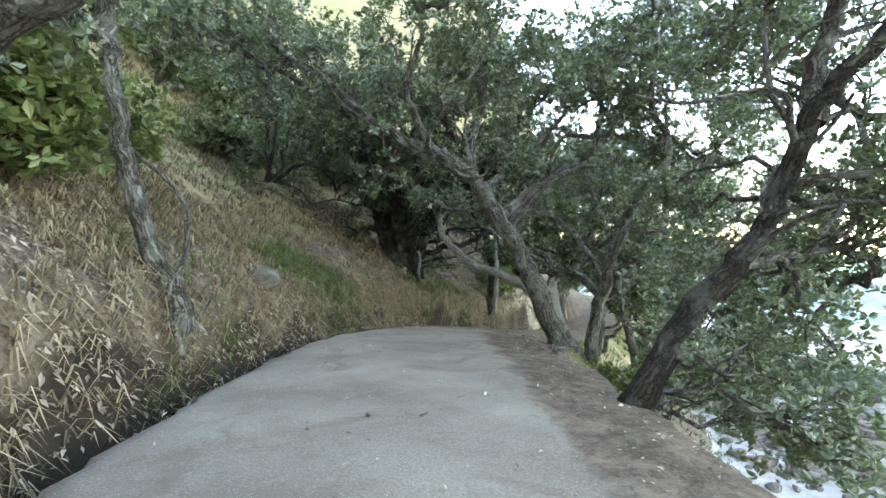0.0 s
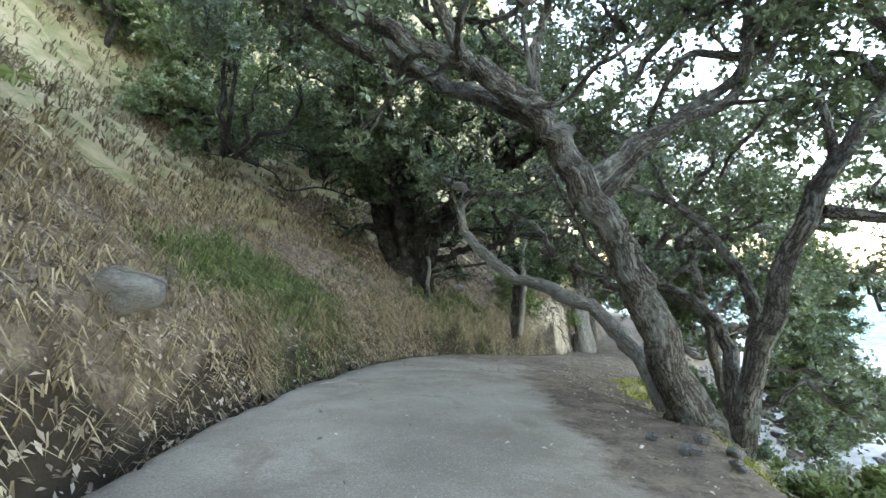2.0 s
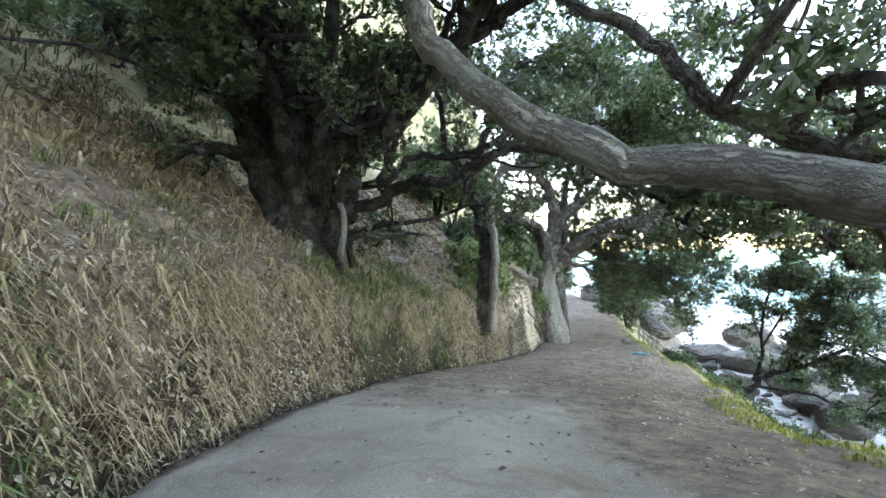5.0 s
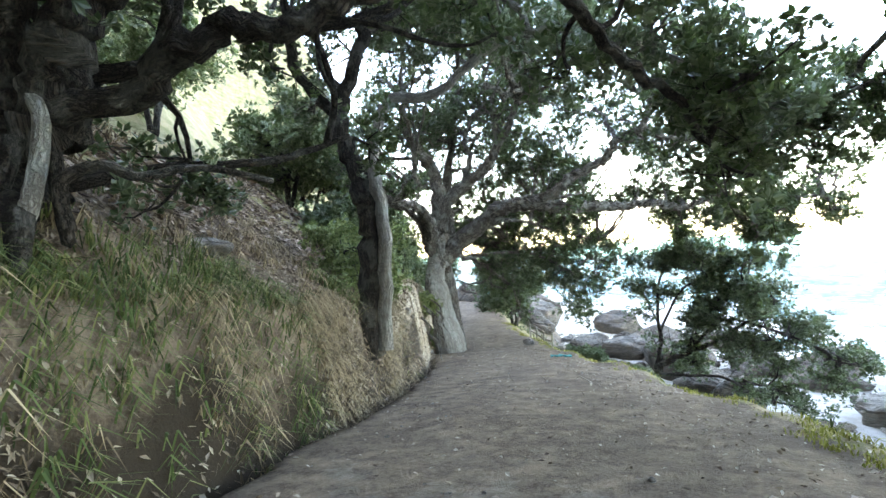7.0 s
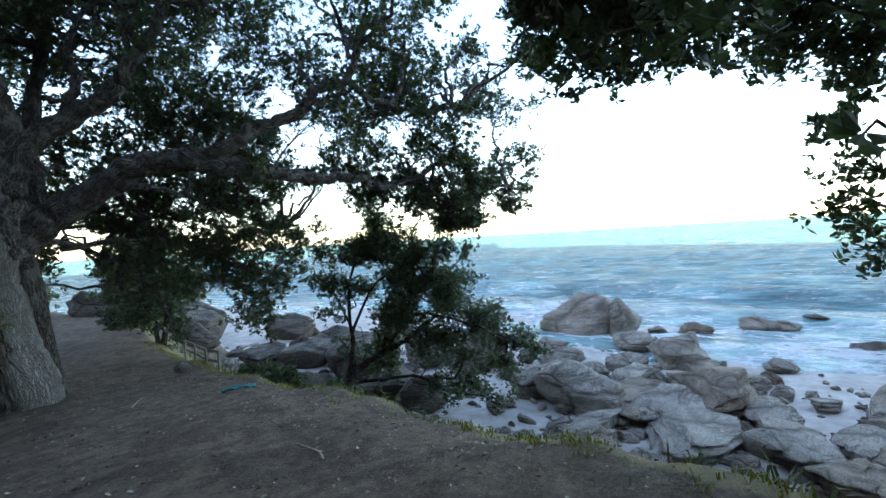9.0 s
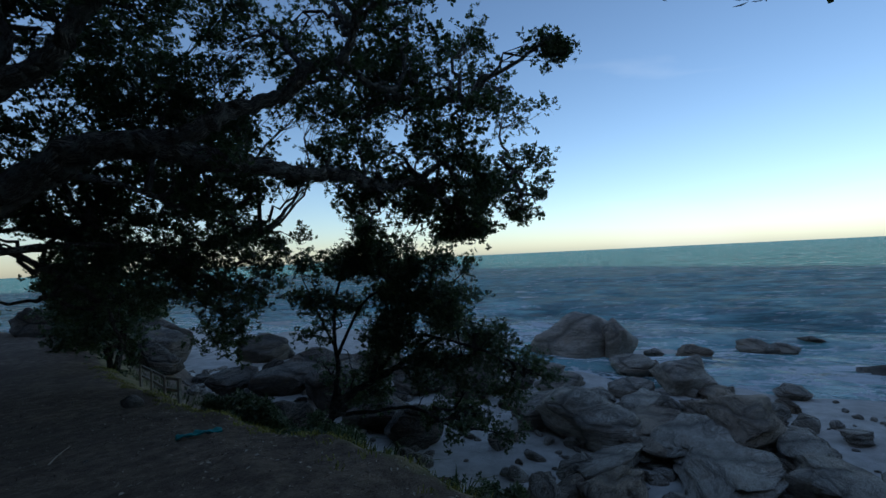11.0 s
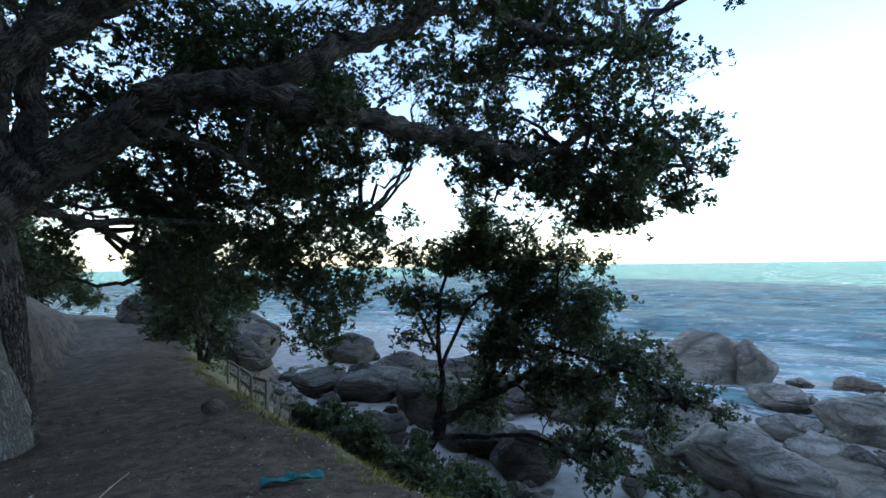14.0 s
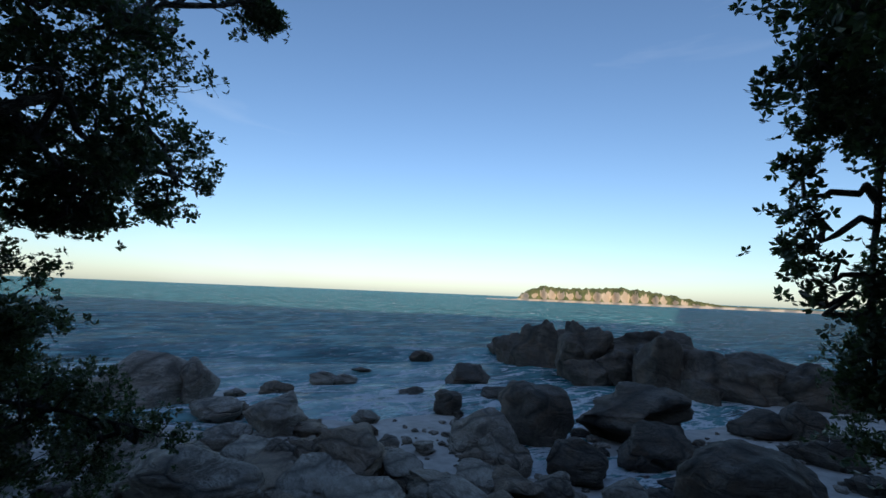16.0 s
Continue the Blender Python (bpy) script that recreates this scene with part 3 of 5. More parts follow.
# the leaning tree on the outer edge, with a second stem and a low curling limb
t = Tree((3.3, 11.8, -1.6), "grey gnarled coastal tree leaning over the track edge", 11, leaf_size=0.13, density=9)
t.limb([(3.35, 11.85, -1.7), (2.6, 11.63, -0.13), (1.77, 11.41, 1.45), (0.81, 11.3, 2.88), (0.07, 11.3, 3.54), (-1.22, 11.41, 4.15), (-2.95, 11.61, 5.42), (-4.2, 11.9, 6.4)], 0.3, 0.06, 8, 1.8, flare=0.5, start=0.6)
t.limb([(1.38, 11.4, 2.2), (2.43, 11.76, 3.02), (3.77, 12.12, 3.74), (4.16, 12.49, 5.03), (4.4, 12.8, 6.4)], 0.13, 0.04, 5, 1.5, start=0.6)
t.limb([(0.81, 11.35, 2.75), (0.7, 11.8, 4.0), (1.0, 12.3, 5.2), (0.6, 12.8, 6.6)], 0.12, 0.04, 6, 1.8)
t.limb([(3.76, 11.9, -1.8), (3.84, 11.81, -0.34), (4.6, 11.64, 2.27), (5.54, 11.49, 3.78), (5.05, 11.47, 4.99), (5.2, 11.4, 6.6)], 0.19, 0.05, 6, 1.6, start=0.6)
t.limb([(4.7, 11.64, 1.94), (5.79, 11.33, 1.79), (6.58, 10.92, 1.6), (7.6, 10.5, 1.7)], 0.1, 0.03, 6, 1.3)
t.limb([(3.71, 11.95, -1.5), (4.13, 12.19, 0.5), (3.47, 12.57, 1.84), (2.75, 12.97, 2.41), (2.2, 13.6, 3.2)], 0.12, 0.04, 3, 1.0, start=0.8)
t.limb([(3.3, 12.0, -1.6), (3.1, 13.38, -0.72), (2.85, 14.7, 0.06), (1.87, 15.8, 0.54), (0.92, 16.7, 0.99), (0.07, 17.28, 1.78), (-0.16, 17.39, 2.38), (-0.01, 17.37, 2.96), (-0.49, 17.42, 3.25)], 0.2, 0.08, 3, 0.9, bark=BARK_PALE, start=0.8)
t.limb([(4.0, 12.4, -1.6), (4.7, 13.91, -0.14), (4.18, 14.96, 0.67), (3.53, 16.03, 0.61), (2.23, 16.76, 1.27), (1.9, 17.19, 1.98), (1.18, 17.46, 2.47)], 0.15, 0.05, 4, 1.1)
t.gnarled(14, 2.8, 0.06)
t.clumps((-4.5, 12.5, 6.6, 1.3), (-3.0, 11.0, 6.2, 1.2), (-1.6, 12.6, 5.8, 1.2), (-0.4, 10.6, 5.6, 1.1), (0.8, 13.0, 6.6, 1.3), (2.2, 11.2, 6.0, 1.2), (3.4, 13.2, 5.6, 1.2))
t.clumps((4.4, 11.4, 6.8, 1.3), (5.8, 12.6, 5.6, 1.2), (6.6, 11.0, 4.2, 1.1), (7.4, 12.4, 2.8, 1.1), (6.6, 13.2, 1.2, 1.0), (7.8, 10.4, 1.6, 1.0), (6.0, 13.0, 3.8, 0.9), n=7)
t.clumps((5.6, 14.6, 2.6, 0.9), (6.4, 15.0, 0.4, 1.0), (5.6, 12.4, -0.6, 0.8), (6.6, 11.6, -1.4, 0.9), (2.2, 14.0, 3.6, 0.7), (0.6, 13.8, 4.6, 0.9), (-2.2, 14.0, 6.8, 1.3), (5.2, 15.6, 4.6, 1.1), n=7)
t.limb([(0.9, 11.5, 3.0), (-0.69, 12.49, 3.95), (-2.3, 12.99, 4.82), (-4.36, 13.48, 6.24), (-6.56, 13.98, 7.41), (-8.26, 13.97, 8.74)], 0.15, 0.06, 6, 1.4, start=0.55)
t.limb([(-0.69, 12.4, 3.9), (-1.46, 12.49, 4.55), (-1.32, 12.49, 5.45), (-0.27, 12.98, 5.95), (0.81, 12.98, 6.74)], 0.1, 0.05, 4, 1.3)
t.limb([(1.6, 11.6, 1.9), (2.53, 11.99, 3.02), (4.13, 12.49, 4.31), (5.21, 12.98, 6.17), (6.13, 12.98, 7.75)], 0.12, 0.05, 5, 1.4)
t.limb([(0.9, 11.5, 2.9), (1.43, 13.0, 3.3), (2.6, 13.99, 4.14), (3.6, 13.99, 5.5), (5.27, 13.98, 7.21)], 0.11, 0.05, 5, 1.4)
t.limb([(-0.3, 11.3, 3.8), (-0.9, 10.6, 5.0), (-0.5, 10.2, 6.2), (-1.2, 9.6, 7.4)], 0.1, 0.04, 5, 1.4)
t.canopy(14, (-7, 8), (8, 16), (6.2, 9.6), 1.2)
t.canopy(6, (-7, -2), (10, 16), (5.0, 7.5), 1.1)
t.canopy(13, (3.5, 9.5), (13.0, 17), (2.5, 8.0), 1.0)
t.canopy(5, (1.0, 6.0), (13.5, 17), (5.0, 8.0), 1.0)
t.gnarled(16, 3.6, 0.07, 0.45, 0.95)
t.canopy(11, (1.5, 8.5), (15.5, 20.5), (4.0, 8.5), 1.1)
t.canopy(6, (4.5, 9.0), (9.0, 13.0), (3.5, 8.5), 1.0)
t.clumps((5.5, 12.0, 8.0, 1.3), (7.5, 11.0, 7.0, 1.3), (6.5, 9.5, 6.5, 1.2), (4.0, 9.5, 7.5, 1.2), (8.2, 12.4, 5.0, 1.1))
t.done()

# the first tree on the outer edge
t = Tree((2.2, 5.6, -0.8), "dark gnarled coastal tree leaning out over the slope", 12, leaf_size=0.1, density=9)
t.limb([(2.1, 5.65, -0.9), (2.84, 5.5, 0.55), (3.43, 5.4, 1.29), (3.79, 5.2, 2.11), (3.94, 5.0, 2.81), (4.4, 4.7, 3.6), (5.2, 4.4, 4.6)], 0.16, 0.08, 6, 1.6, flare=0.4, bark=BARK_DARK)
t.limb([(3.94, 5.0, 2.75), (4.01, 5.09, 3.33), (4.33, 5.19, 4.19), (4.2, 5.4, 5.4)], 0.13, 0.05, 6, 1.6)
t.limb([(3.4, 5.4, 1.2), (4.2, 5.8, 1.3), (5.2, 6.2, 1.4), (6.2, 6.4, 1.2)], 0.08, 0.03, 7, 1.3)
t.gnarled(6, 1.8, 0.045)
t.clumps((3.9, 7.0, 1.1, 0.7), (4.5, 6.0, 0.7, 0.6), (4.0, 6.0, 0.1, 0.6), (4.6, 5.5, 0.1, 0.7), (3.7, 5.0, -0.4, 0.5), (4.1, 4.6, -0.6, 0.6), (3.8, 6.5, -0.6, 0.5), (5.5, 6.0, 1.6, 0.7), (5.2, 6.0, 2.4, 0.7), n=6)
t.clumps((4.6, 7.0, 3.9, 0.9), (5.4, 6.0, 3.5, 0.9), (3.9, 7.0, 4.6, 1.0), (5.6, 7.0, 1.1, 0.7), (5.4, 7.6, 0.0, 0.8), (5.0, 8.4, -0.8, 0.8), (5.8, 7.8, 2.4, 0.8), (3.2, 5.6, 5.6, 1.0), (5.0, 4.6, 5.0, 0.9), (4.8, 9.4, -1.6, 0.7), n=6)
t.canopy(8, (4.0, 7.5), (6.0, 10), (0.5, 5.5), 0.8, 8)
t.gnarled(6, 2.2, 0.05)
t.done(0.05, 3, 0.15)

# the slim trunk on the bank
t = Tree((-3.8, 6.5, 0.6), "slim grey tree on the grassy bank, its roots laid bare", 13, leaf_size=0.13, density=8)
t.limb([(-3.62, 6.45, 0.3), (-3.69, 6.44, 0.73), (-3.88, 6.46, 1.02), (-4.17, 6.37, 1.80), (-4.36, 6.31, 2.85), (-4.43, 6.19, 3.80), (-4.45, 6.12, 4.45), (-4.41, 6.12, 5.41)], 0.16, 0.09, 7, 1.8, start=0.75, flare=0.5)
t.limb([(-3.72, 6.43, 0.84), (-3.63, 6.62, 1.31), (-3.83, 6.81, 2.08), (-4.45, 6.79, 2.68), (-5.07, 6.69, 3.25), (-5.48, 6.72, 3.33)], 0.045, 0.02, 0)
t.limb([(-3.70, 6.45, 0.88), (-3.49, 6.41, 0.45), (-3.22, 6.39, 0.17)], 0.05, 0.03, 0, name="root", bark=BARK_PALE)
t.limb([(-3.73, 6.43, 0.88), (-3.62, 6.32, 0.39), (-3.39, 6.13, -0.05)], 0.06, 0.03, 0, name="root", bark=BARK_PALE)
t.clumps((-4.2, 6.4, 6.2, 1.0), (-5.2, 7.0, 5.6, 1.0), (-3.4, 5.6, 6.4, 0.9), (-5.6, 5.6, 5.4, 0.8), (-3.2, 7.4, 6.6, 1.0))
t.done()

# the many-stemmed tree on the bank
t = Tree((-2.12, 24.89, 0.42), "broad dark many-stemmed coastal tree on the bank", 14, bark=BARK_DARK, leaf=LEAF_DARK, leaf_size=0.125, density=10)
t.limb([(-2.12, 24.89, 0.08), (-2.97, 25.06, 2.30), (-3.82, 25.06, 4.34), (-4.33, 25.15, 6.38)], 0.8, 0.12, 8, 2.2, flare=0.3)
t.limb([(-1.95, 24.80, 0.76), (-2.29, 24.72, 2.38), (-0.70, 24.21, 3.10), (0.76, 23.44, 4.20), (1.97, 22.67, 4.85), (2.99, 21.82, 5.53)], 0.42, 0.1, 9, 2.1)
t.limb([(-1.61, 24.89, 0.25), (-1.38, 24.98, 1.55), (-0.29, 24.80, 1.88), (0.45, 24.72, 2.47), (1.66, 24.63, 2.55), (2.75, 24.38, 3.01)], 0.16, 0.05, 5, 1.2)
t.limb([(-1.35, 25.06, 0.59), (-0.30, 25.57, 0.89), (1.00, 25.74, 1.06), (2.14, 25.91, 1.48)], 0.1, 0.04, 2, 0.8)
t.limb([(-2.96, 24.34, 2.70), (-3.68, 23.66, 3.44), (-4.32, 23.05, 3.55), (-5.17, 22.00, 3.67), (-5.95, 20.97, 3.39), (-6.21, 20.37, 3.87), (-6.78, 19.15, 4.03), (-7.28, 18.07, 3.95)], 0.05, 0.02, 2, 0.7)
t.limb([(-2.29, 24.63, 1.44), (-2.61, 23.44, 3.68), (-3.48, 23.02, 5.19), (-4.33, 22.67, 7.41)], 0.24, 0.06, 8, 2.0)
t.limb([(-1.95, 24.63, 1.44), (-1.44, 23.53, 3.83), (-1.27, 23.02, 5.70), (-0.76, 22.33, 7.41)], 0.24, 0.06, 8, 2.0)
t.gnarled(14, 3.4, 0.08)
t.clumps((-4.50, 24.89, 6.90, 1.38), (-5.70, 22.67, 6.90, 1.29), (-3.99, 22.16, 7.75, 1.29), (-2.63, 23.19, 8.09, 1.20), (-1.27, 21.82, 7.41, 1.29), (-0.24, 23.70, 6.38, 1.20), (0.95, 22.16, 5.87, 1.10), (2.14, 23.87, 5.70, 1.10), (2.99, 21.48, 5.70, 1.10))
t.clumps((-7.23, 22.33, 5.53, 1.01), (-8.42, 20.97, 5.70, 0.92), (-6.21, 24.89, 5.53, 1.20), (-1.78, 26.59, 5.19, 1.20), (-3.82, 26.42, 3.83, 1.01), (-2.97, 20.63, 6.90, 1.10), (1.29, 20.12, 6.56, 1.01))
t.clumps((-0.93, 19.27, 7.24, 1.10), (-4.85, 18.76, 7.41, 1.10), (-2.63, 17.90, 7.58, 1.10), (0.61, 17.73, 6.90, 1.01), (-6.55, 17.90, 7.41, 1.10))
t.limb([(-2.29, 24.72, 0.59), (-2.45, 24.45, 2.72), (-3.26, 24.07, 5.29), (-4.52, 23.76, 7.19), (-5.19, 23.79, 9.56)], 0.38, 0.09, 7, 1.8)
t.limb([(-2.12, 24.80, 0.59), (-2.27, 24.43, 2.72), (-2.73, 24.01, 5.81), (-3.24, 24.04, 8.43)], 0.36, 0.09, 7, 1.8)
t.limb([(-1.95, 24.80, 0.59), (-2.09, 24.41, 2.72), (-2.03, 23.94, 5.81), (-1.16, 23.83, 8.42)], 0.36, 0.09, 7, 1.8)
t.limb([(-1.78, 24.72, 0.76), (-1.56, 24.36, 2.18), (-0.13, 23.78, 3.00), (1.32, 22.76, 4.66), (2.29, 21.79, 6.09), (3.25, 20.83, 7.01)], 0.34, 0.09, 7, 1.8)
t.limb([(-2.29, 24.89, 0.25), (-2.63, 24.04, 0.51), (-2.89, 23.36, 0.17)], 0.2, 0.06, 0, name="root")
t.limb([(-1.78, 24.72, 0.34), (-1.35, 23.95, 0.17), (-1.18, 23.36, -0.35)], 0.2, 0.06, 0, name="root")
t.limb([(-2.03, 24.72, 0.34), (-1.95, 23.87, 0.34), (-1.86, 23.19, -0.09)], 0.16, 0.06, 0, name="root", bark=BARK_PALE)
t.canopy(22, (-8, 5), (17, 27), (7.0, 10.5), 1.2)
t.canopy(10, (-8, 0), (24, 29), (5.5, 9.0), 1.2)
t.canopy(8, (-7, 4), (17, 23), (8.0, 10.5), 1.1)
t.limb([(-1.14, 24.33, 1.17), (-0.46, 24.05, 1.29), (0.01, 23.45, 1.54), (0.37, 23.18, 1.65), (0.96, 22.87, 1.64), (1.54, 22.57, 1.94), (2.22, 22.38, 2.21), (2.82, 22.30, 2.17), (3.62, 22.35, 1.98), (4.50, 22.60, 1.57), (5.50, 22.73, 1.24), (6.26, 22.90, 0.76)], 0.16, 0.05, 7, 1.1, start=0.5)
t.limb([(-1.25, 24.57, 0.95), (-1.14, 24.45, 1.51), (-0.93, 24.27, 2.11), (-0.40, 24.09, 2.62), (0.03, 23.93, 3.13), (0.54, 23.72, 3.95)], 0.34, 0.1, 7, 1.6, start=0.6)
t.limb([(-1.79, 24.87, 0.26), (-1.70, 24.71, 1.71), (-1.57, 24.54, 2.53), (-1.37, 24.27, 3.56)], 0.42, 0.16, 6, 1.8, start=0.6)
t.limb([(-2.30, 24.94, 0.36), (-2.32, 24.76, 1.69), (-2.33, 24.54, 2.59), (-2.35, 24.31, 3.48)], 0.4, 0.16, 6, 1.8, start=0.6)
t.limb([(-2.68, 25.01, 0.45), (-2.78, 24.83, 1.69), (-2.94, 24.57, 2.54), (-3.28, 24.45, 3.22)], 0.3, 0.12, 5, 1.6, start=0.6)
t.limb([(-1.02, 24.01, -0.01), (-1.03, 23.97, 0.44), (-0.70, 23.88, 0.58), (-0.43, 23.91, 0.48), (0.11, 24.10, 0.61), (0.83, 24.64, 0.57)], 0.07, 0.035, 0)
t.limb([(-1.5, 24.6, 1.6), (-1.2, 24.14, 1.1), (-1.20, 23.89, 0.42), (-1.29, 23.82, 0.03)], 0.07, 0.08, 0, name="root", bark=BARK_PALE)
t.limb([(-1.46, 24.33, 0.90), (-1.55, 24.19, 0.40), (-1.59, 24.11, -0.01)], 0.1, 0.07, 0, name="root")
t.limb([(-1.14, 24.21, 0.74), (-1.08, 24.09, 0.24), (-1.02, 24.02, -0.11)], 0.07, 0.06, 0, name="root")
t.canopy(18, (-5, 4.5), (20.5, 26), (4.6, 7.4), 0.9, 12)
t.canopy(9, (-6.5, -2.8), (23, 27.5), (3.6, 6.5), 0.9, 12)
t.canopy(6, (4.5, 7.5), (21.5, 24), (1.2, 3.5), 0.7, 9)
t.done()

# the two-toned trunk on the lip of the bank
t = Tree((3.0, 28.0, -2.0), "two-toned coastal tree with pale stem on the bank", 15, leaf_size=0.13, density=9)
t.limb([(2.8, 28.15, -2.4), (2.98, 28.02, 0.0), (2.75, 28.11, 1.41), (2.56, 28.18, 2.59), (3.08, 27.91, 4.17), (3.4, 28.0, 5.6)], 0.27, 0.1, 6, 1.5, bark=BARK_DARK, start=0.6, flare=0.3)
t.limb([(3.09, 27.9, -2.3), (3.2, 27.8, -0.03), (3.08, 27.8, 1.34), (3.43, 27.6, 2.68), (4.22, 27.3, 2.75), (5.2, 26.6, 3.5), (5.9, 25.4, 3.5), (6.6, 23.9, 2.5), (7.4, 23.2, 1.8)], 0.16, 0.05, 6, 1.0, bark=BARK_PALE, start=0.6)
t.limb([(2.6, 28.2, 2.4), (1.8, 28.4, 3.6), (1.6, 28.2, 5.0), (0.8, 28.0, 6.4)], 0.14, 0.06, 6, 1.4, bark=BARK_DARK)
t.gnarled(5, 2.0, 0.05, 0.6)
t.clumps((6.2, 23.6, 2.6, 0.8), (7.2, 23.2, 2.2, 0.7), (7.6, 23.0, 1.4, 0.55), (7.3, 23.7, 1.4, 0.5), (6.1, 24.8, 2.8, 0.7), (8.2, 24.0, 1.4, 0.35), (8.6, 23.2, 1.4, 0.4), (8.8, 22.7, 1.3, 0.4))
t.clumps((3.0, 28.4, 5.2, 1.0), (4.4, 28.6, 4.6, 0.9), (2.4, 27.4, 5.4, 0.9), (5.6, 27.6, 4.4, 0.8), (4.6, 26.4, 4.6, 0.8), (6.6, 26.0, 4.0, 0.8), (7.8, 25.0, 3.4, 0.8), (2.2, 29.4, 3.0, 0.6))
t.canopy(9, (1, 8), (24, 31), (5.5, 8.0), 1.1)
t.canopy(9, (2, 8), (28, 33), (4.6, 8.0), 1.0)
t.done()

# the great tree on the bank, with limbs over the track
t = Tree((9.1, 38.4, -3.0), "great spreading coastal tree with roots down the cut bank", 16, leaf=LEAF_DARK, leaf_size=0.14, density=9)
t.limb([(9.38, 38.58, -1.00), (9.10, 38.35, 0.63), (9.22, 38.02, 1.87), (8.91, 37.72, 3.21), (8.24, 37.64, 4.16), (7.69, 37.57, 5.27), (7.52, 37.20, 6.55)], 0.46, 0.14, 7, 2.0, start=0.6, flare=0.3)
t.limb([(9.18, 38.45, 0.3), (9.10, 38.5, -0.76), (8.95, 38.39, -1.89), (9.07, 38.27, -3.13), (9.26, 37.98, -4.45), (9.32, 37.95, -5.3)], 0.26, 0.7, 0, name="root", bark=BARK_PALE, label="broad pale root down the bank")
t.limb([(9.54, 38.53, -0.87), (9.72, 38.37, -2.44), (9.87, 38.11, -4.48), (9.95, 38.1, -5.3)], 0.26, 0.2, 0, name="root")
t.limb([(8.66, 38.34, -1.03), (8.45, 38.19, -2.10), (8.63, 38.04, -3.28), (8.67, 37.83, -4.35), (8.7, 37.8, -5.2)], 0.16, 0.12, 0, name="root")
t.limb([(8.71, 38.16, -0.19), (8.21, 36.92, 0.94), (7.71, 36.46, 1.41), (6.99, 36.16, 1.62), (6.36, 36.04, 1.79), (5.67, 36.14, 2.08)], 0.28, 0.12, 4, 1.4, start=0.7, bark=BARK)
t.limb([(8.57, 38.24, 0.18), (8.10, 37.40, 0.74), (7.42, 36.93, 1.36), (6.72, 36.70, 1.66), (6.13, 36.69, 1.76)], 0.2, 0.1, 3, 1.2, start=0.7, bark=BARK)
t.limb([(9.30, 38.36, 0.27), (9.37, 37.84, 1.60), (10.01, 36.99, 2.50), (10.56, 36.05, 3.06), (10.64, 35.37, 3.58), (10.83, 34.66, 4.31), (11.10, 33.85, 5.43)], 0.36, 0.12, 7, 1.8, start=0.6)
t.limb([(10.16, 39.36, -0.52), (10.34, 39.48, 1.12), (10.27, 39.19, 2.98), (10.42, 38.75, 4.67), (10.50, 38.17, 6.22)], 0.34, 0.12, 6, 1.8, start=0.6)
t.limb([(9.37, 38.56, -0.68), (10.25, 37.75, 0.26), (10.94, 36.63, 1.00), (11.09, 36.00, 1.35), (11.73, 34.86, 1.44), (11.97, 33.99, 1.25), (12.63, 33.51, 1.03), (13.37, 33.08, 1.01), (14.63, 32.52, 0.97), (15.60, 31.95, 0.96), (16.61, 31.48, 0.72), (17.64, 30.73, 0.97)], 0.46, 0.1, 7, 1.2, start=0.55, lift=0.6)
t.limb([(11.78, 34.72, 1.40), (12.16, 33.67, 1.65), (12.91, 33.09, 2.27), (13.65, 32.47, 2.70), (14.14, 32.01, 3.37), (14.80, 31.36, 3.83), (14.93, 31.00, 4.71)], 0.25, 0.1, 6, 1.4, start=0.5)
t.limb([(14.82, 31.38, 3.78), (15.51, 31.20, 3.40), (16.16, 30.75, 3.27), (16.87, 30.28, 3.14), (18.00, 29.28, 3.30)], 0.12, 0.05, 6, 1.2, start=0.5)
t.limb([(17.64, 30.73, 0.97), (17.93, 30.21, 1.42), (18.13, 29.94, 1.40), (18.50, 29.75, 0.93), (19.10, 29.07, 0.79), (20.00, 28.19, 0.63)], 0.11, 0.04, 6, 1.0, start=0.5)
t.limb([(17.63, 30.80, 0.92), (17.90, 30.25, 0.51), (18.21, 29.83, 0.08), (18.39, 29.47, 0.18), (18.87, 29.04, 0.41)], 0.05, 0.025, 4, 0.8, start=0.6)
t.limb([(10.28, 39.11, -0.53), (11.63, 39.81, -0.74), (12.81, 40.18, -1.39), (14.11, 40.26, -2.31), (14.72, 40.35, -3.67)], 0.11, 0.05, 5, 1.1)
t.limb([(10.92, 39.55, -0.78), (13.05, 39.22, -0.57), (15.09, 38.66, -0.89), (16.88, 37.96, -2.22), (17.22, 37.80, -3.37)], 0.1, 0.04, 6, 1.2)
t.limb([(11.37, 36.67, 0.94), (13.18, 37.05, 0.82), (15.23, 37.14, 0.23), (17.08, 36.54, -0.23)], 0.1, 0.04, 6, 1.2)
t.limb([(9.96, 37.02, 2.49), (10.43, 36.97, 3.73), (10.23, 37.12, 4.51), (10.60, 36.78, 5.59)], 0.16, 0.07, 5, 1.4)
t.gnarled(8, 2.4, 0.06, 0.2, 0.55)
t.clumps((22.2, 28.6, 3.9, 1.2), (21.2, 29.6, 4.9, 1.2), (22.0, 28.2, 2.0, 1.0), (21.0, 29.4, 1.2, 0.9), (21.3, 28.5, 0.0, 0.7), (20.7, 31.0, 3.2, 1.3), (20.0, 32.2, 4.8, 1.4), (18.8, 33.6, 3.5, 1.2), (17.9, 35.2, 5.2, 1.4), (20.0, 32.8, 6.2, 1.3), (21.0, 30.2, 6.4, 1.3), n=14)
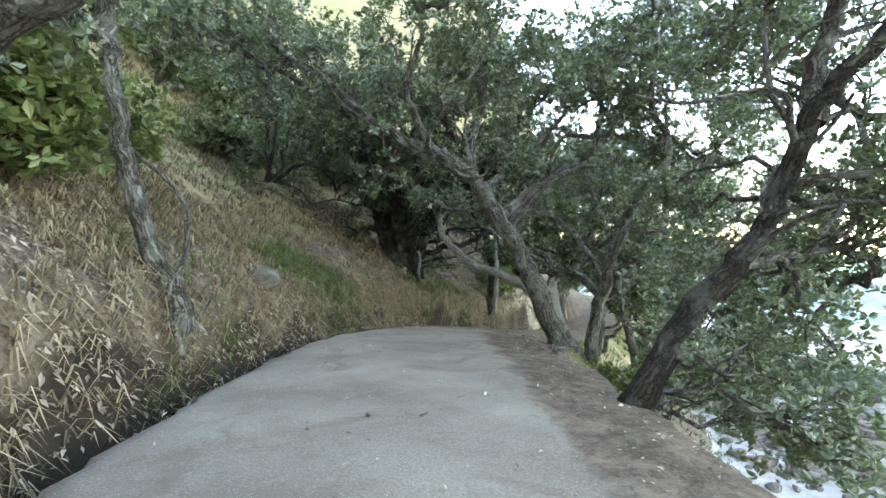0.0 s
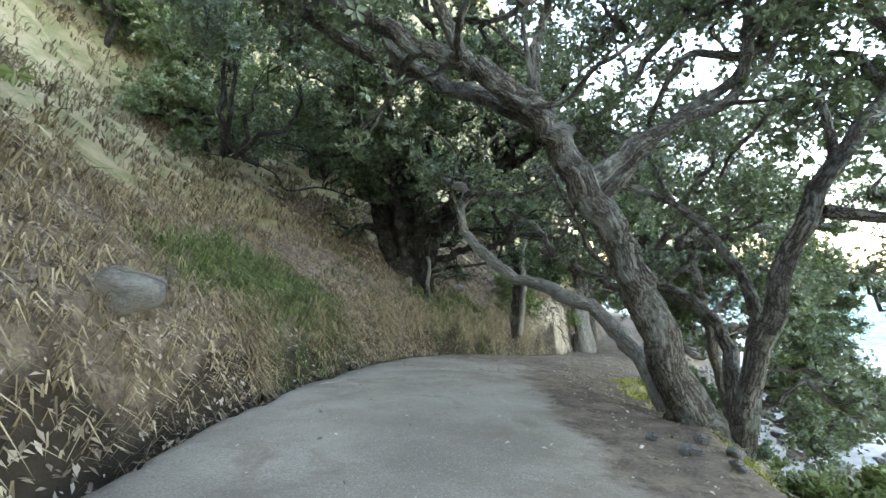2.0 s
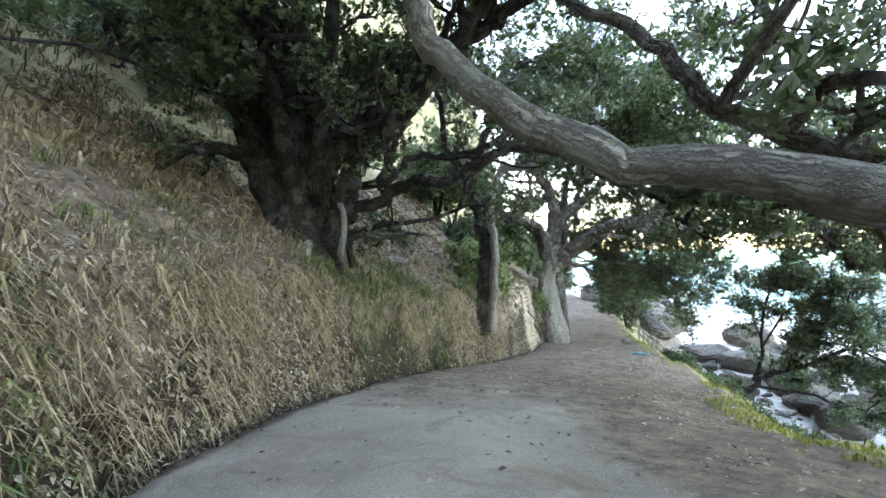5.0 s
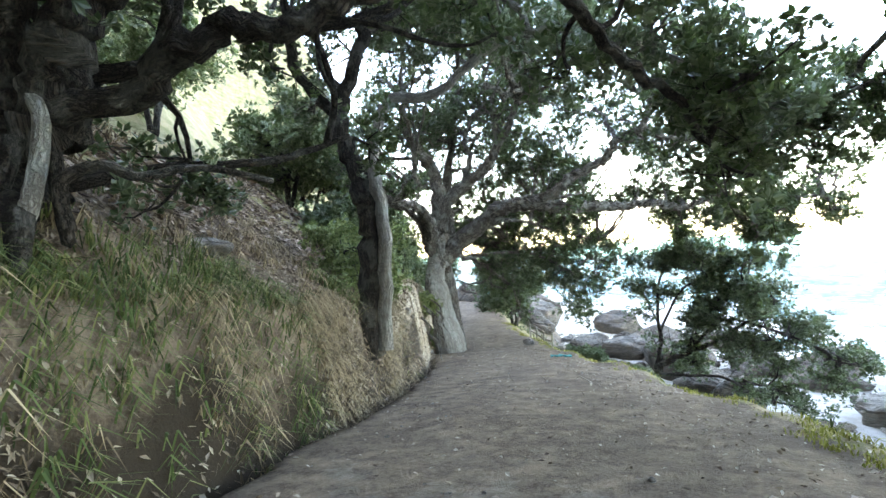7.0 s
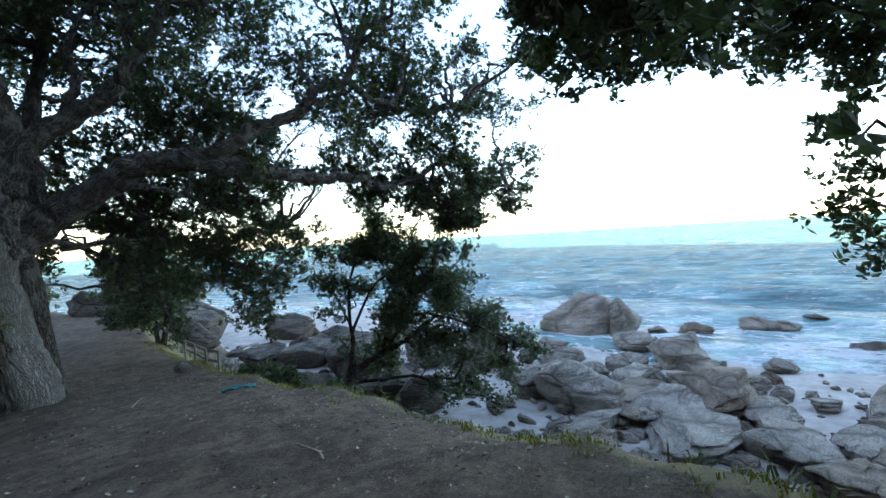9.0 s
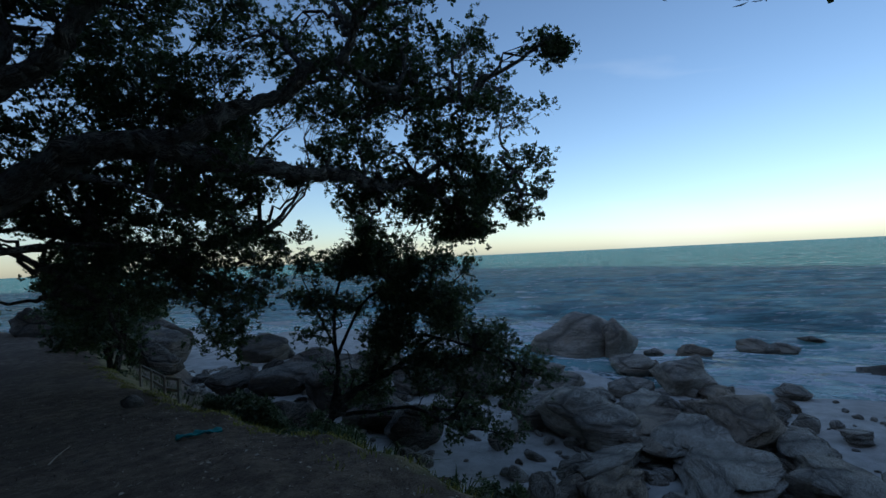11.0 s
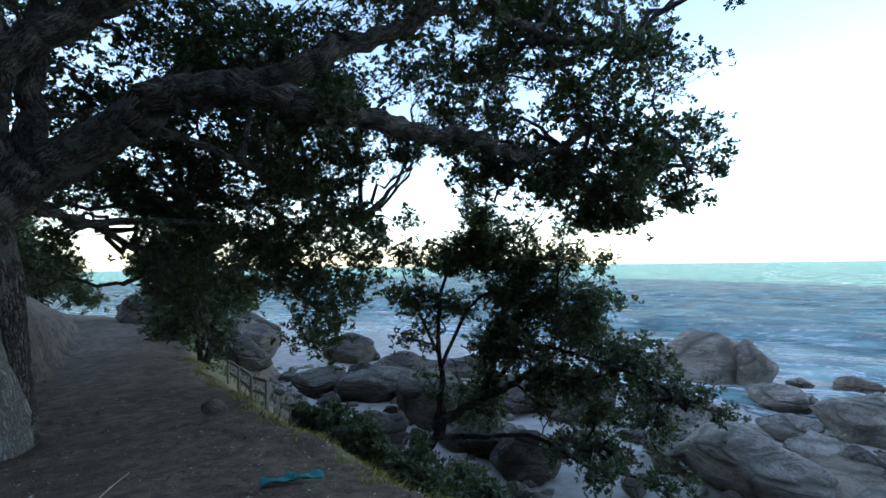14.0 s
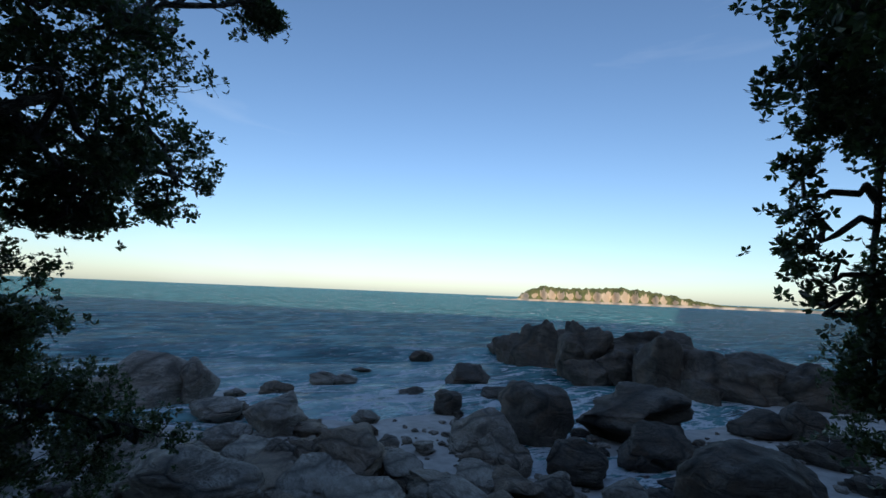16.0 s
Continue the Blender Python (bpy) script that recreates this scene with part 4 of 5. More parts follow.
t.clumps((16.6, 36.6, 5.6, 1.4), (15.4, 37.8, 6.7, 1.4), (14.6, 39.4, 5.5, 1.4), (13.3, 40.7, 6.7, 1.4), (17.2, 34.8, 1.5, 0.7), (16.6, 37.5, 4.1, 1.2), (18.2, 33.8, 1.6, 0.6), (20.0, 30.5, 1.6, 0.7), (18.9, 31.0, 0.7, 0.5), (19.4, 30.5, -0.2, 0.7), (19.9, 30.0, -0.6, 0.5), n=13)
t.clumps((15.2, 39.8, 7.3, 1.5), (15.8, 36.1, 5.4, 1.4), (17.2, 33.3, 6.3, 1.4), (18.1, 31.2, 4.5, 1.3), (18.6, 29.4, 2.6, 1.2), (18.6, 28.9, 1.0, 0.9), (18.3, 30.2, 2.2, 1.0), (13.1, 41.7, 5.2, 1.3), (15.1, 37.5, 3.7, 1.1), (13.6, 39.0, 3.4, 1.0), n=13)
t.clumps((9.0, 39.6, 5.6, 1.4), (7.6, 39.0, 5.0, 1.2), (6.2, 38.4, 3.6, 1.1), (5.0, 37.8, 3.6, 1.0), (10.4, 38.4, 6.2, 1.3), (11.8, 37.0, 6.4, 1.2), (13.4, 35.6, 6.6, 1.2), (8.8, 37.0, 6.4, 1.2), (10.8, 42.4, 4.2, 1.4), (12.4, 43.0, 2.4, 1.3), (9.2, 43.4, 3.4, 1.4))
t.clumps((15.7, 40.9, 0.2, 1.2), (17.1, 39.3, 1.0, 1.2), (18.1, 38.4, -0.2, 1.0), (17.0, 39.6, -1.4, 1.2), (18.6, 38.0, -2.3, 1.0), (15.2, 41.5, -1.4, 1.0), (18.1, 39.4, -4.0, 1.1), (18.9, 37.7, -1.1, 0.8), (17.7, 37.9, 1.9, 1.0), (16.9, 41.1, -1.2, 1.0), (14.6, 42.0, -0.1, 1.0), n=14)
t.clumps((11.7, 42.7, -1.0, 1.1), (11.1, 42.7, 1.0, 1.2), (13.0, 41.6, 0.6, 1.1), (14.4, 41.3, -0.8, 1.1), (15.3, 39.9, -0.5, 1.1), (16.0, 38.7, -1.2, 1.0), (16.0, 36.8, -0.6, 1.0), (15.5, 36.8, -2.8, 0.9), (14.6, 38.9, 2.7, 1.2), (15.4, 37.5, 2.2, 1.1), (13.9, 41.0, 1.9, 1.1), (15.4, 35.6, 3.0, 1.2), (15.7, 35.3, 1.4, 1.0), (12.4, 42.4, 2.8, 1.3), (15.8, 39.2, -2.2, 0.9), (14.9, 40.4, 0.7, 1.1), (13.2, 41.1, 4.2, 1.3), (11.2, 42.3, 3.4, 1.2), (14.4, 38.1, 4.3, 1.2), n=14)
for x, y, z, bend in [(8.1, 36.4, -2.6, 0.5), (7.5, 35.5, -2.9, -0.4), (7.9, 35.9, -3.4, 0.35), (7.0, 34.6, -2.6, 0.4), (8.6, 37.2, -3.1, -0.35), (6.6, 33.9, -2.9, -0.3), (7.3, 35.1, -3.7, 0.3)]:
    t.limb([(x - 0.35, y - 0.1, z + 0.35), (x, y - 0.1, z + 0.12 * bend), (x + 0.12 + 0.2 * bend, y + 0.25, z - 0.3), (x + 0.25, y + 0.3 * bend, z - 0.8)], 0.04, 0.02, 0, name="root")
t.canopy(24, (7, 20), (33, 45), (5.0, 10.5), 1.5, 14)
t.canopy(9, (6, 14), (32, 40), (5.2, 9.0), 1.2, 13)
# extra overhead foliage, added to keep skylight off the track below
t.canopy(15, (4, 13), (26, 33), (5.4, 8.5), 1.3, 14)
t.canopy(14, (2.5, 10), (39.5, 45), (3.0, 8.5), 1.4, 13)
t.canopy(5, (11.5, 15), (44, 48), (-2.2, 2.0), 1.3, 13)
t.canopy(14, (12.5, 18.5), (37.5, 43), (1.5, 5.5), 1.3, 13)
t.canopy(16, (13.8, 19.0), (37.8, 43.5), (-2.0, 1.8), 1.1, 12)
t.canopy(12, (10, 16), (40, 47), (0.5, 6.0), 1.4, 13)
t.canopy(14, (15.5, 22), (29, 36.5), (2.2, 6.5), 1.2, 12)
t.canopy(7, (17.4, 20.4), (30.0, 35.0), (-0.2, 1.4), 0.7, 9)
t.clumps((7.2, 40.6, 2.2, 1.0), (8.3, 41.2, 2.6, 1.0), (19.2, 27.0, 4.9, 0.5), (18.9, 26.5, 4.6, 0.3))
t.clumps((19.0, 31.0, 0.3, 0.6), (19.8, 30.2, 0.3, 0.6), (20.2, 29.8, -0.3, 0.6), (20.4, 29.6, 0.5, 0.6), (19.6, 30.4, -0.5, 0.5))
t.done()

# the small tree below the track
t = Tree((17.9, 35.6, -7.7), "small wind-bent coastal tree rooted below the track", 17, bark=BARK_DARK, leaf=LEAF_DARK, leaf_size=0.12, density=9)
t.limb([(17.9, 35.7, -8.0), (18.28, 35.34, -7.43), (18.94, 34.80, -6.39), (19.53, 33.93, -5.83), (20.10, 32.89, -5.23), (20.92, 31.96, -4.39)], 0.2, 0.07, 7, 1.3, start=0.4, flare=0.4)
t.limb([(18.75, 35.11, -6.72), (19.28, 35.20, -5.42), (19.63, 35.56, -4.03), (20.06, 35.59, -2.32), (20.78, 34.83, -0.77)], 0.12, 0.04, 7, 1.2, start=0.4)
t.limb([(19.47, 35.31, -4.92), (20.21, 34.61, -3.08), (20.86, 33.49, -2.33), (21.48, 32.39, -1.43)], 0.07, 0.03, 6, 1.1)
t.limb([(18.54, 35.09, -6.92), (18.97, 33.84, -6.78), (19.47, 32.16, -6.67), (19.32, 30.79, -7.10), (19.40, 29.52, -7.16)], 0.09, 0.03, 6, 1.0)
t.limb([(19.54, 35.52, -4.59), (19.68, 36.44, -3.11), (19.62, 36.98, -1.92)], 0.05, 0.02, 5, 0.9)
t.limb([(19.53, 33.93, -5.83), (20.24, 32.73, -4.38), (20.63, 31.38, -4.45), (20.75, 29.83, -4.89), (20.66, 28.48, -5.36)], 0.09, 0.03, 7, 1.1)
t.limb([(19.53, 33.93, -5.80), (20.43, 33.34, -3.75), (21.04, 32.12, -3.03), (21.61, 31.27, -2.34)], 0.08, 0.03, 6, 1.1)
t.gnarled(10, 2.2, 0.04)
t.clumps((20.0, 34.2, -0.3, 0.5), (20.6, 33.7, -1.4, 0.8), (19.4, 34.9, -1.6, 0.8), (21.6, 32.0, -1.7, 0.8), (21.1, 32.6, -2.9, 0.9), (22.2, 31.5, -3.8, 0.8), (22.6, 30.5, -4.6, 0.8), (22.6, 29.8, -5.6, 0.8), n=12)
t.clumps((21.5, 30.9, -6.2, 0.9), (21.0, 32.2, -5.3, 0.9), (19.2, 36.0, -2.7, 0.7), (20.4, 33.4, -4.3, 0.7), (22.4, 29.4, -6.7, 0.9), (21.6, 30.4, -7.4, 0.8), (21.1, 31.5, -7.4, 0.8), (22.8, 28.8, -5.8, 0.6), n=12)
t.clumps((20.0, 34.2, -0.9, 0.5), (20.3, 33.9, -1.3, 0.6), (19.7, 34.5, -1.3, 0.6), (20.9, 33.2, -2.0, 0.7))
t.canopy(12, (19.4, 22.6), (30.5, 35.5), (-6.8, -2.0), 0.8, 11)
t.canopy(12, (18.9, 21.8), (32.5, 36.6), (-4.6, -1.0), 0.75, 11)
t.done(0.05, 3, 0.14)

# the tree on the slope beside the track, its leaves hanging to the ground
t = Tree((8.3, 18.2, -6.0), "coastal tree on the slope with leaves hanging low", 18, leaf=LEAF_DARK, leaf_size=0.11, density=9)
t.limb([(8.4, 18.0, -7.4), (7.8, 18.9, -3.0), (7.3, 19.5, 0.0), (7.0, 19.8, 2.0), (6.6, 20.6, 3.8), (6.0, 21.2, 5.6)], 0.22, 0.07, 7, 1.5, start=0.5)
t.limb([(7.4, 19.4, -0.4), (8.6, 19.4, 0.8), (9.7, 19.3, 1.0), (10.1, 19.1, -0.6), (10.2, 19.0, -2.8)], 0.1, 0.03, 4, 0.6)
t.limb([(7.2, 19.6, 0.6), (8.2, 18.6, 1.2), (9.0, 17.6, 0.6)], 0.09, 0.03, 5, 1.2)
t.limb([(7.0, 19.8, 2.0), (8.2, 21.0, 2.4), (9.0, 22.2, 2.0), (9.2, 22.6, 1.6)], 0.08, 0.03, 4, 0.8)
t.gnarled(6, 2.0, 0.05)
t.clumps((9.6, 19.1, 1.8, 0.6), (9.8, 19.5, 1.2, 0.4), (9.7, 18.9, 0.5, 0.6), (9.8, 19.2, 0.6, 0.4), (9.7, 18.6, -0.8, 0.6), (10.0, 19.0, -1.4, 0.4), (10.2, 19.1, -2.2, 0.4), (10.0, 18.8, -2.6, 0.6), (10.2, 19.1, -3.0, 0.4), (10.0, 18.5, -3.8, 0.7), (10.0, 18.9, -3.5, 0.5), n=11)
t.clumps((9.7, 18.4, -1.9, 0.6), (9.6, 18.4, -0.1, 0.7), (9.1, 22.0, 1.5, 0.4), (9.5, 21.3, 1.2, 0.4), (9.8, 20.8, 0.7, 0.4), (6.0, 20.6, 6.2, 1.2), (7.4, 19.5, 3.8, 1.0), (8.1, 19.4, 2.5, 1.0), (8.5, 18.4, 0.8, 1.0))
t.clumps((7.9, 18.5, 2.0, 0.9), (5.8, 21.7, 2.8, 0.9), (5.9, 18.6, 5.2, 1.0), (7.9, 17.5, -0.7, 0.8), (5.8, 21.7, 4.4, 1.1), (8.6, 17.0, -2.2, 0.9), (9.4, 19.2, -2.0, 0.9), (9.0, 20.4, 2.6, 0.9), (7.2, 17.4, 3.4, 0.9))
t.limb([(6.9, 20.0, 2.2), (8.0, 20.8, 1.9), (8.8, 21.8, 1.7), (9.2, 22.8, 1.5), (9.4, 23.8, 1.5)], 0.06, 0.02, 4, 0.5)
t.clumps((8.64, 24.20, 1.34, 0.38), (8.51, 23.82, 0.75, 0.38), (8.63, 23.30, 0.62, 0.38), (8.60, 22.79, 0.74, 0.38), (8.45, 23.43, 1.07, 0.38), (8.92, 22.20, 0.94, 0.38), (9.73, 21.57, 0.77, 0.38), (9.91, 21.12, 0.48, 0.38), (9.61, 21.38, 1.00, 0.38), n=5)
t.clumps((10.20, 21.01, -0.09, 0.2), (10.18, 20.75, -0.56, 0.2), (10.25, 20.90, -1.07, 0.2), (10.18, 20.70, -1.48, 0.2), n=3)
t.done()


# the branch over the start of the walk
t = Tree((-6.8, 3.4, 2.2), "leafy tree on the bank reaching over the track", 19, density=7)
t.limb([(-6.8, 3.4, 1.6), (-5.4, 3.3, 2.5), (-4.2, 3.2, 2.55), (-2.9, 3.05, 2.8), (-1.9, 2.9, 3.5), (-1.2, 2.8, 4.6)], 0.2, 0.1, 5, 1.3, start=0.8)
t.limb([(-6.0, 3.4, 2.2), (-6.2, 4.6, 3.4), (-6.0, 6.0, 4.6)], 0.12, 0.04, 6, 1.3)
t.clumps((-6.4, 5.4, 4.2, 1.0), (-5.6, 6.6, 5.0, 0.9), (-1.0, 2.8, 5.4, 1.0), (-2.6, 4.0, 5.6, 1.0))
t.done()


# trees and bushes on the hillside
def hill_tree(x, y, height, spread, seed, leaf=None, label="bushy green tree on the dry hillside"):
    z = ground_z(x, y)
    t = Tree((x, y, z), label, seed, bark=BARK_DARK, leaf=leaf or LEAF_HILL, density=8, leaf_size=0.2, group="hillside trees", name="hillside_tree")
    rng = t.rng
    for k in range(3):
        a = rng.uniform(0, 6.28)
        r = spread * 0.55
        t.limb([(x, y, z - 0.3), (x + 0.4 * r * math.cos(a), y + 0.4 * r * math.sin(a), z + height * 0.35), (x + r * math.cos(a), y + r * math.sin(a), z + height * 0.8)], 0.07 + 0.012 * height, 0.04, 3, spread * 0.4)
    for k in range(int(8 + spread * 3)):
        a, q, h = rng.uniform(0, 6.28), spread * math.sqrt(rng.random()), rng.random()
        t.clump(x + q * math.cos(a), y + q * math.sin(a), z + height * (0.25 + 0.75 * h * (1 - 0.45 * q / spread)), spread * rng.uniform(0.28, 0.42), 9)
    t.done(0.06, 2, 0.22)


SCRUB = "low tangled scrub on the upper bank"
hill_tree(-13.5, 28.5, 6.0, 3.2, 34)
hill_tree(-4.5, 34.5, 5.0, 2.8, 35, LEAF_DARK)
hill_tree(-8.0, 31.0, 5.0, 2.8, 33, LEAF_DARK)
hill_tree(-6.4, 6.0, 2.0, 1.1, 38, LEAF_LIME, "leafy light green bush on the dry hillside")
hill_tree(-7.6, 9.2, 2.2, 1.4, 39, LEAF_LIME, "leafy light green bush on the dry hillside")
hill_tree(-9.6, 4.5, 3.4, 1.8, 40, LEAF_LIME, "leafy light green bush on the dry hillside")
hill_tree(-15.5, 25.0, 5.5, 3.0, 32)
hill_tree(18.6, 47.0, 6.0, 2.4, 31, LEAF_DARK, "dark bushy tree on the seaward side of the track")
hill_tree(21.5, 52.0, 5.0, 2.4, 37, LEAF_DARK, "dark bushy tree on the seaward side of the track")
hill_tree(4.6, 44.5, 4.5, 2.6, 41)
hill_tree(14.5, 58.5, 3.6, 2.4, 42, None, "dark bushy tree where the track bends away")
hill_tree(18.5, 64.5, 4.0, 2.6, 43, None, "dark bushy tree where the track bends away")
hill_tree(10.0, 50.0, 4.0, 2.4, 44)
hill_tree(4.2, 36.2, 1.8, 1.2, 64, LEAF_DARK, SCRUB)
hill_tree(6.0, 38.4, 1.6, 1.1, 65, LEAF_DARK, SCRUB)
hill_tree(-10.5, 24.5, 5.5, 3.0, 45)
hill_tree(-2.0, 40.0, 6.0, 3.2, 46)
hill_tree(3.0, 40.5, 5.0, 2.8, 47)



def shrub(x, y, size, seed, leaf, label):
    z = ground_z(x, y)
    t = Tree((x, y, z), label, seed, bark=BARK_DARK, leaf=leaf, density=7, leaf_size=0.1, group="shrubs", name="shrub")
    rng = t.rng
    for k in range(5):
        a = rng.uniform(0, 6.28)
        t.limb([(x, y, z - 0.1), (x + 0.3 * size * math.cos(a), y + 0.3 * size * math.sin(a), z + size * 0.6), (x + 0.6 * size * math.cos(a), y + 0.6 * size * math.sin(a), z + size)], 0.02, 0.008, 2, size * 0.5, name="stem")
    for k in range(5):
        a = rng.uniform(0, 6.28)
        t.clump(x + 0.5 * size * math.cos(a), y + 0.5 * size * math.sin(a), z + size * rng.uniform(0.4, 0.9), size * 0.4, 6)
    t.done(0.04, 2, 0.08)


BELOW, BANKSIDE = "low dark green shrub on the slope below the track", "light green leafy shrub on the bank"
shrub(3.2, 29.7, 1.1, 51, LEAF_LIME, BANKSIDE)
shrub(4.1, 31.2, 0.9, 52, LEAF_LIME, BANKSIDE)
shrub(3.0, 31.0, 1.0, 56, LEAF_LIME, BANKSIDE)
shrub(8.0, 37.9, 0.6, 53, LEAF_LIME, BANKSIDE)
shrub(9.3, 38.6, 0.7, 54, LEAF_LIME, BANKSIDE)
for k, (x, y, size) in enumerate([(13.6, 33.4, 0.5), (14.8, 35.2, 0.6), (15.2, 36.4, 0.6), (12.8, 30.6, 0.5), (14.0, 31.6, 0.5), (15.8, 33.6, 0.7), (13.4, 27.4, 0.6), (14.4, 29.0, 0.7), (16.4, 37.0, 0.6), (12.4, 25.0, 0.6), (17.0, 35.2, 0.8)]):
    shrub(x, y, size, 60 + k, LEAF_DARK, BELOW)
shrub(4.1, 10.6, 0.5, 55, LEAF_LIME, "yellow-green leafy shrub below the leaning tree")


# ---- rocks ----
def ball(level):
    bm = bmesh.new()
    bmesh.ops.create_icosphere(bm, subdivisions=level, radius=1.0)
    verts = np.array([v.co[:] for v in bm.verts])
    faces = np.array([[v.index for v in f.verts] for f in bm.faces])
    bm.free()
    return verts, faces


BALLS = {2: ball(2), 3: ball(3), 4: ball(4), 5: ball(5)}


def rock_shape(seed, level=4, cuts=14, layers=0.0, rough=0.07, keen=0.94, least=0.47):
    """A weathered boulder of radius about one: cut faces, rounded edges, cracks and beds."""
    rng = np.random.default_rng(seed)
    v, faces = BALLS[level]
    v = v.copy()
    for k in range(cuts):
        n = rng.normal(size=3)
        n /= np.linalg.norm(n)
        reach = rng.uniform(least, 0.87)
        over = np.clip(v @ n - reach, 0, None)
        v = v - keen * over[:, None] * n
    off = rng.uniform(-50, 50, 3)
    bump = np.array([noise.fractal(Vector(p * 1.6 + off), 0.9, 2.1, 5) for p in v])
    fine = np.array([noise.ridged_multi_fractal(Vector(p * 3.1 + off), 0.8, 2.2, 4, 1.0, 2.0) for p in v])
    v = v * (1 + rough * 1.5 * bump - rough * 0.35 * fine)[:, None]
    if layers:
        tilt = v[:, 2] + 0.25 * v[:, 0] + 0.05 * bump
        step = np.sin(tilt * 17) + 0.5 * np.sin(tilt * 41 + 1)
        v[:, :2] *= (1 + layers * step)[:, None]
    soup = Soup()
    soup.add(v, faces)
    return soup


ROCK_MESHES = {}


def rock_mesh(kind, seed, dark=False):
    key = (kind, seed % 7, dark)
    if key not in ROCK_MESHES:
        level = {"boulder": 4, "slab": 4, "crag": 5, "stone": 3, "small": 3}[kind]
        soup = rock_shape(seed % 7 + 100 * len(kind), level, {"boulder": 16, "crag": 34}.get(kind, 26), 0.085 if kind == "slab" else 0.0, 0.18 if kind == "crag" else 0.11, 0.88 if kind == "boulder" else 0.94, 0.6 if kind == "boulder" else 0.47)
        ROCK_MESHES[key] = soup.mesh(kind, PALE_STONE if kind == "small" else ROCK_DARK if dark else ROCK if seed % 3 else ROCK_WARM)
    return ROCK_MESHES[key]


def boulder(x, y, half, height, seed, kind="boulder", label="grey weathered boulder on the beach", sink=0.3, turn=None, long=1.25):
    """A rock whose half width and height above the ground are given."""
    rng = random.Random(seed)
    z = max(ground_z(x, y), SEA_LEVEL - 0.1)
    rise = height / (1 - sink) / 2 * 1.12
    # past y 31 the dark copy puts the trees' shade into the rock colour
    ob = new("rock" if kind in ("crag", "small") else kind, rock_mesh(kind, seed, (y < 13 or y > 31) and kind != "small" and x > 14))
    wide = half * 1.12
    ob.matrix_world = Matrix.LocRotScale((x, y, z + rise * (1 - 2 * sink)), Euler((rng.uniform(-0.12, 0.12), rng.uniform(-0.12, 0.12), rng.uniform(0, 6.28) if turn is None else turn)), (wide * long ** 0.5, wide / long ** 0.5, rise))
    return tagged(ob, label, "rock", "shore rocks")


IN_SEA = "smooth grey boulder standing in the foaming sea"
BEDDED = "layered grey rock slab on the shore"
boulder(43.9, 30.0, 3.1, 3.1, 1, label="large smooth rounded boulder standing in the sea", turn=1.6)
boulder(43.3, 26.7, 1.6, 2.7, 2, label=IN_SEA)
for k, (x, y, half, height) in enumerate([(38.9, 25.6, 1.7, 1.2), (35.3, 22.6, 2.0, 1.8), (44.0, 21.4, 1.2, 0.9), (47.1, 16.6, 1.4, 0.9), (44.5, 24.0, 0.8, 0.65), (57.7, 2.7, 1.3, 1.2), (40.6, 11.7, 1.1, 0.7), (36.0, 11.1, 1.2, 1.5), (43.2, 5.3, 2.2, 1.8), (39.2, 24.4, 1.0, 0.7), (47.5, 14.8, 1.1, 0.6), (52.0, 12.0, 1.0, 0.5), (38.0, 5.5, 1.6, 0.9)]):
    boulder(x, y, half, height, 10 + k, label=IN_SEA)
for k, (x, y, half, height) in enumerate([(26.4, 21.2, 2.6, 1.7), (24.4, 23.2, 2.2, 1.2), (24.5, 19.6, 1.6, 1.1), (25.8, 24.6, 2.4, 1.3), (21.4, 22.2, 2.4, 1.0), (21.7, 19.4, 2.0, 1.2), (19.7, 18.4, 1.8, 1.0), (28.2, 22.6, 1.5, 1.1), (29.8, 24.6, 2.2, 1.2), (23.0, 17.2, 1.6, 0.9), (33.2, 21.2, 1.6, 1.2)]):
    boulder(x, y, half, height * 0.85, 30 + k, "slab", BEDDED, turn=-0.35 + 0.15 * (k % 3), long=1.9)
for k, (x, y, half, height) in enumerate([(25.4, 26.9, 2.3, 1.9), (28.5, 23.8, 0.85, 1.2), (32.7, 25.4, 1.2, 1.0), (18.4, 27.6, 0.6, 0.9), (18.8, 25.2, 0.55, 0.7), (21.1, 26.8, 0.9, 0.65), (26.6, 29.0, 1.7, 1.5), (27.3, 14.4, 1.7, 1.9), (24.4, 15.0, 1.05, 1.6), (28.6, 9.5, 2.5, 3.3), (22.9, 6.9, 2.0, 1.9), (23.0, 12.0, 1.6, 1.5), (20.9, 15.1, 0.95, 1.0), (19.4, 13.2, 1.1, 1.1), (21.8, 5.0, 0.8, 0.7)]):
    boulder(x, y, half, height, 50 + k)
beds = random.Random(77)
for k in range(26):
    x, y = beds.uniform(18.5, 29), beds.uniform(15.5, 27.5)
    half = beds.uniform(0.7, 1.7)
    boulder(x, y, half, half * beds.uniform(0.4, 0.65), 500 + k, "slab", BEDDED, turn=-0.35 + beds.uniform(-0.3, 0.3), long=beds.uniform(1.5, 2.4))
boulder(26.2, 4.1, 3.6, 3.2, 71, "slab", BEDDED, turn=0.5)
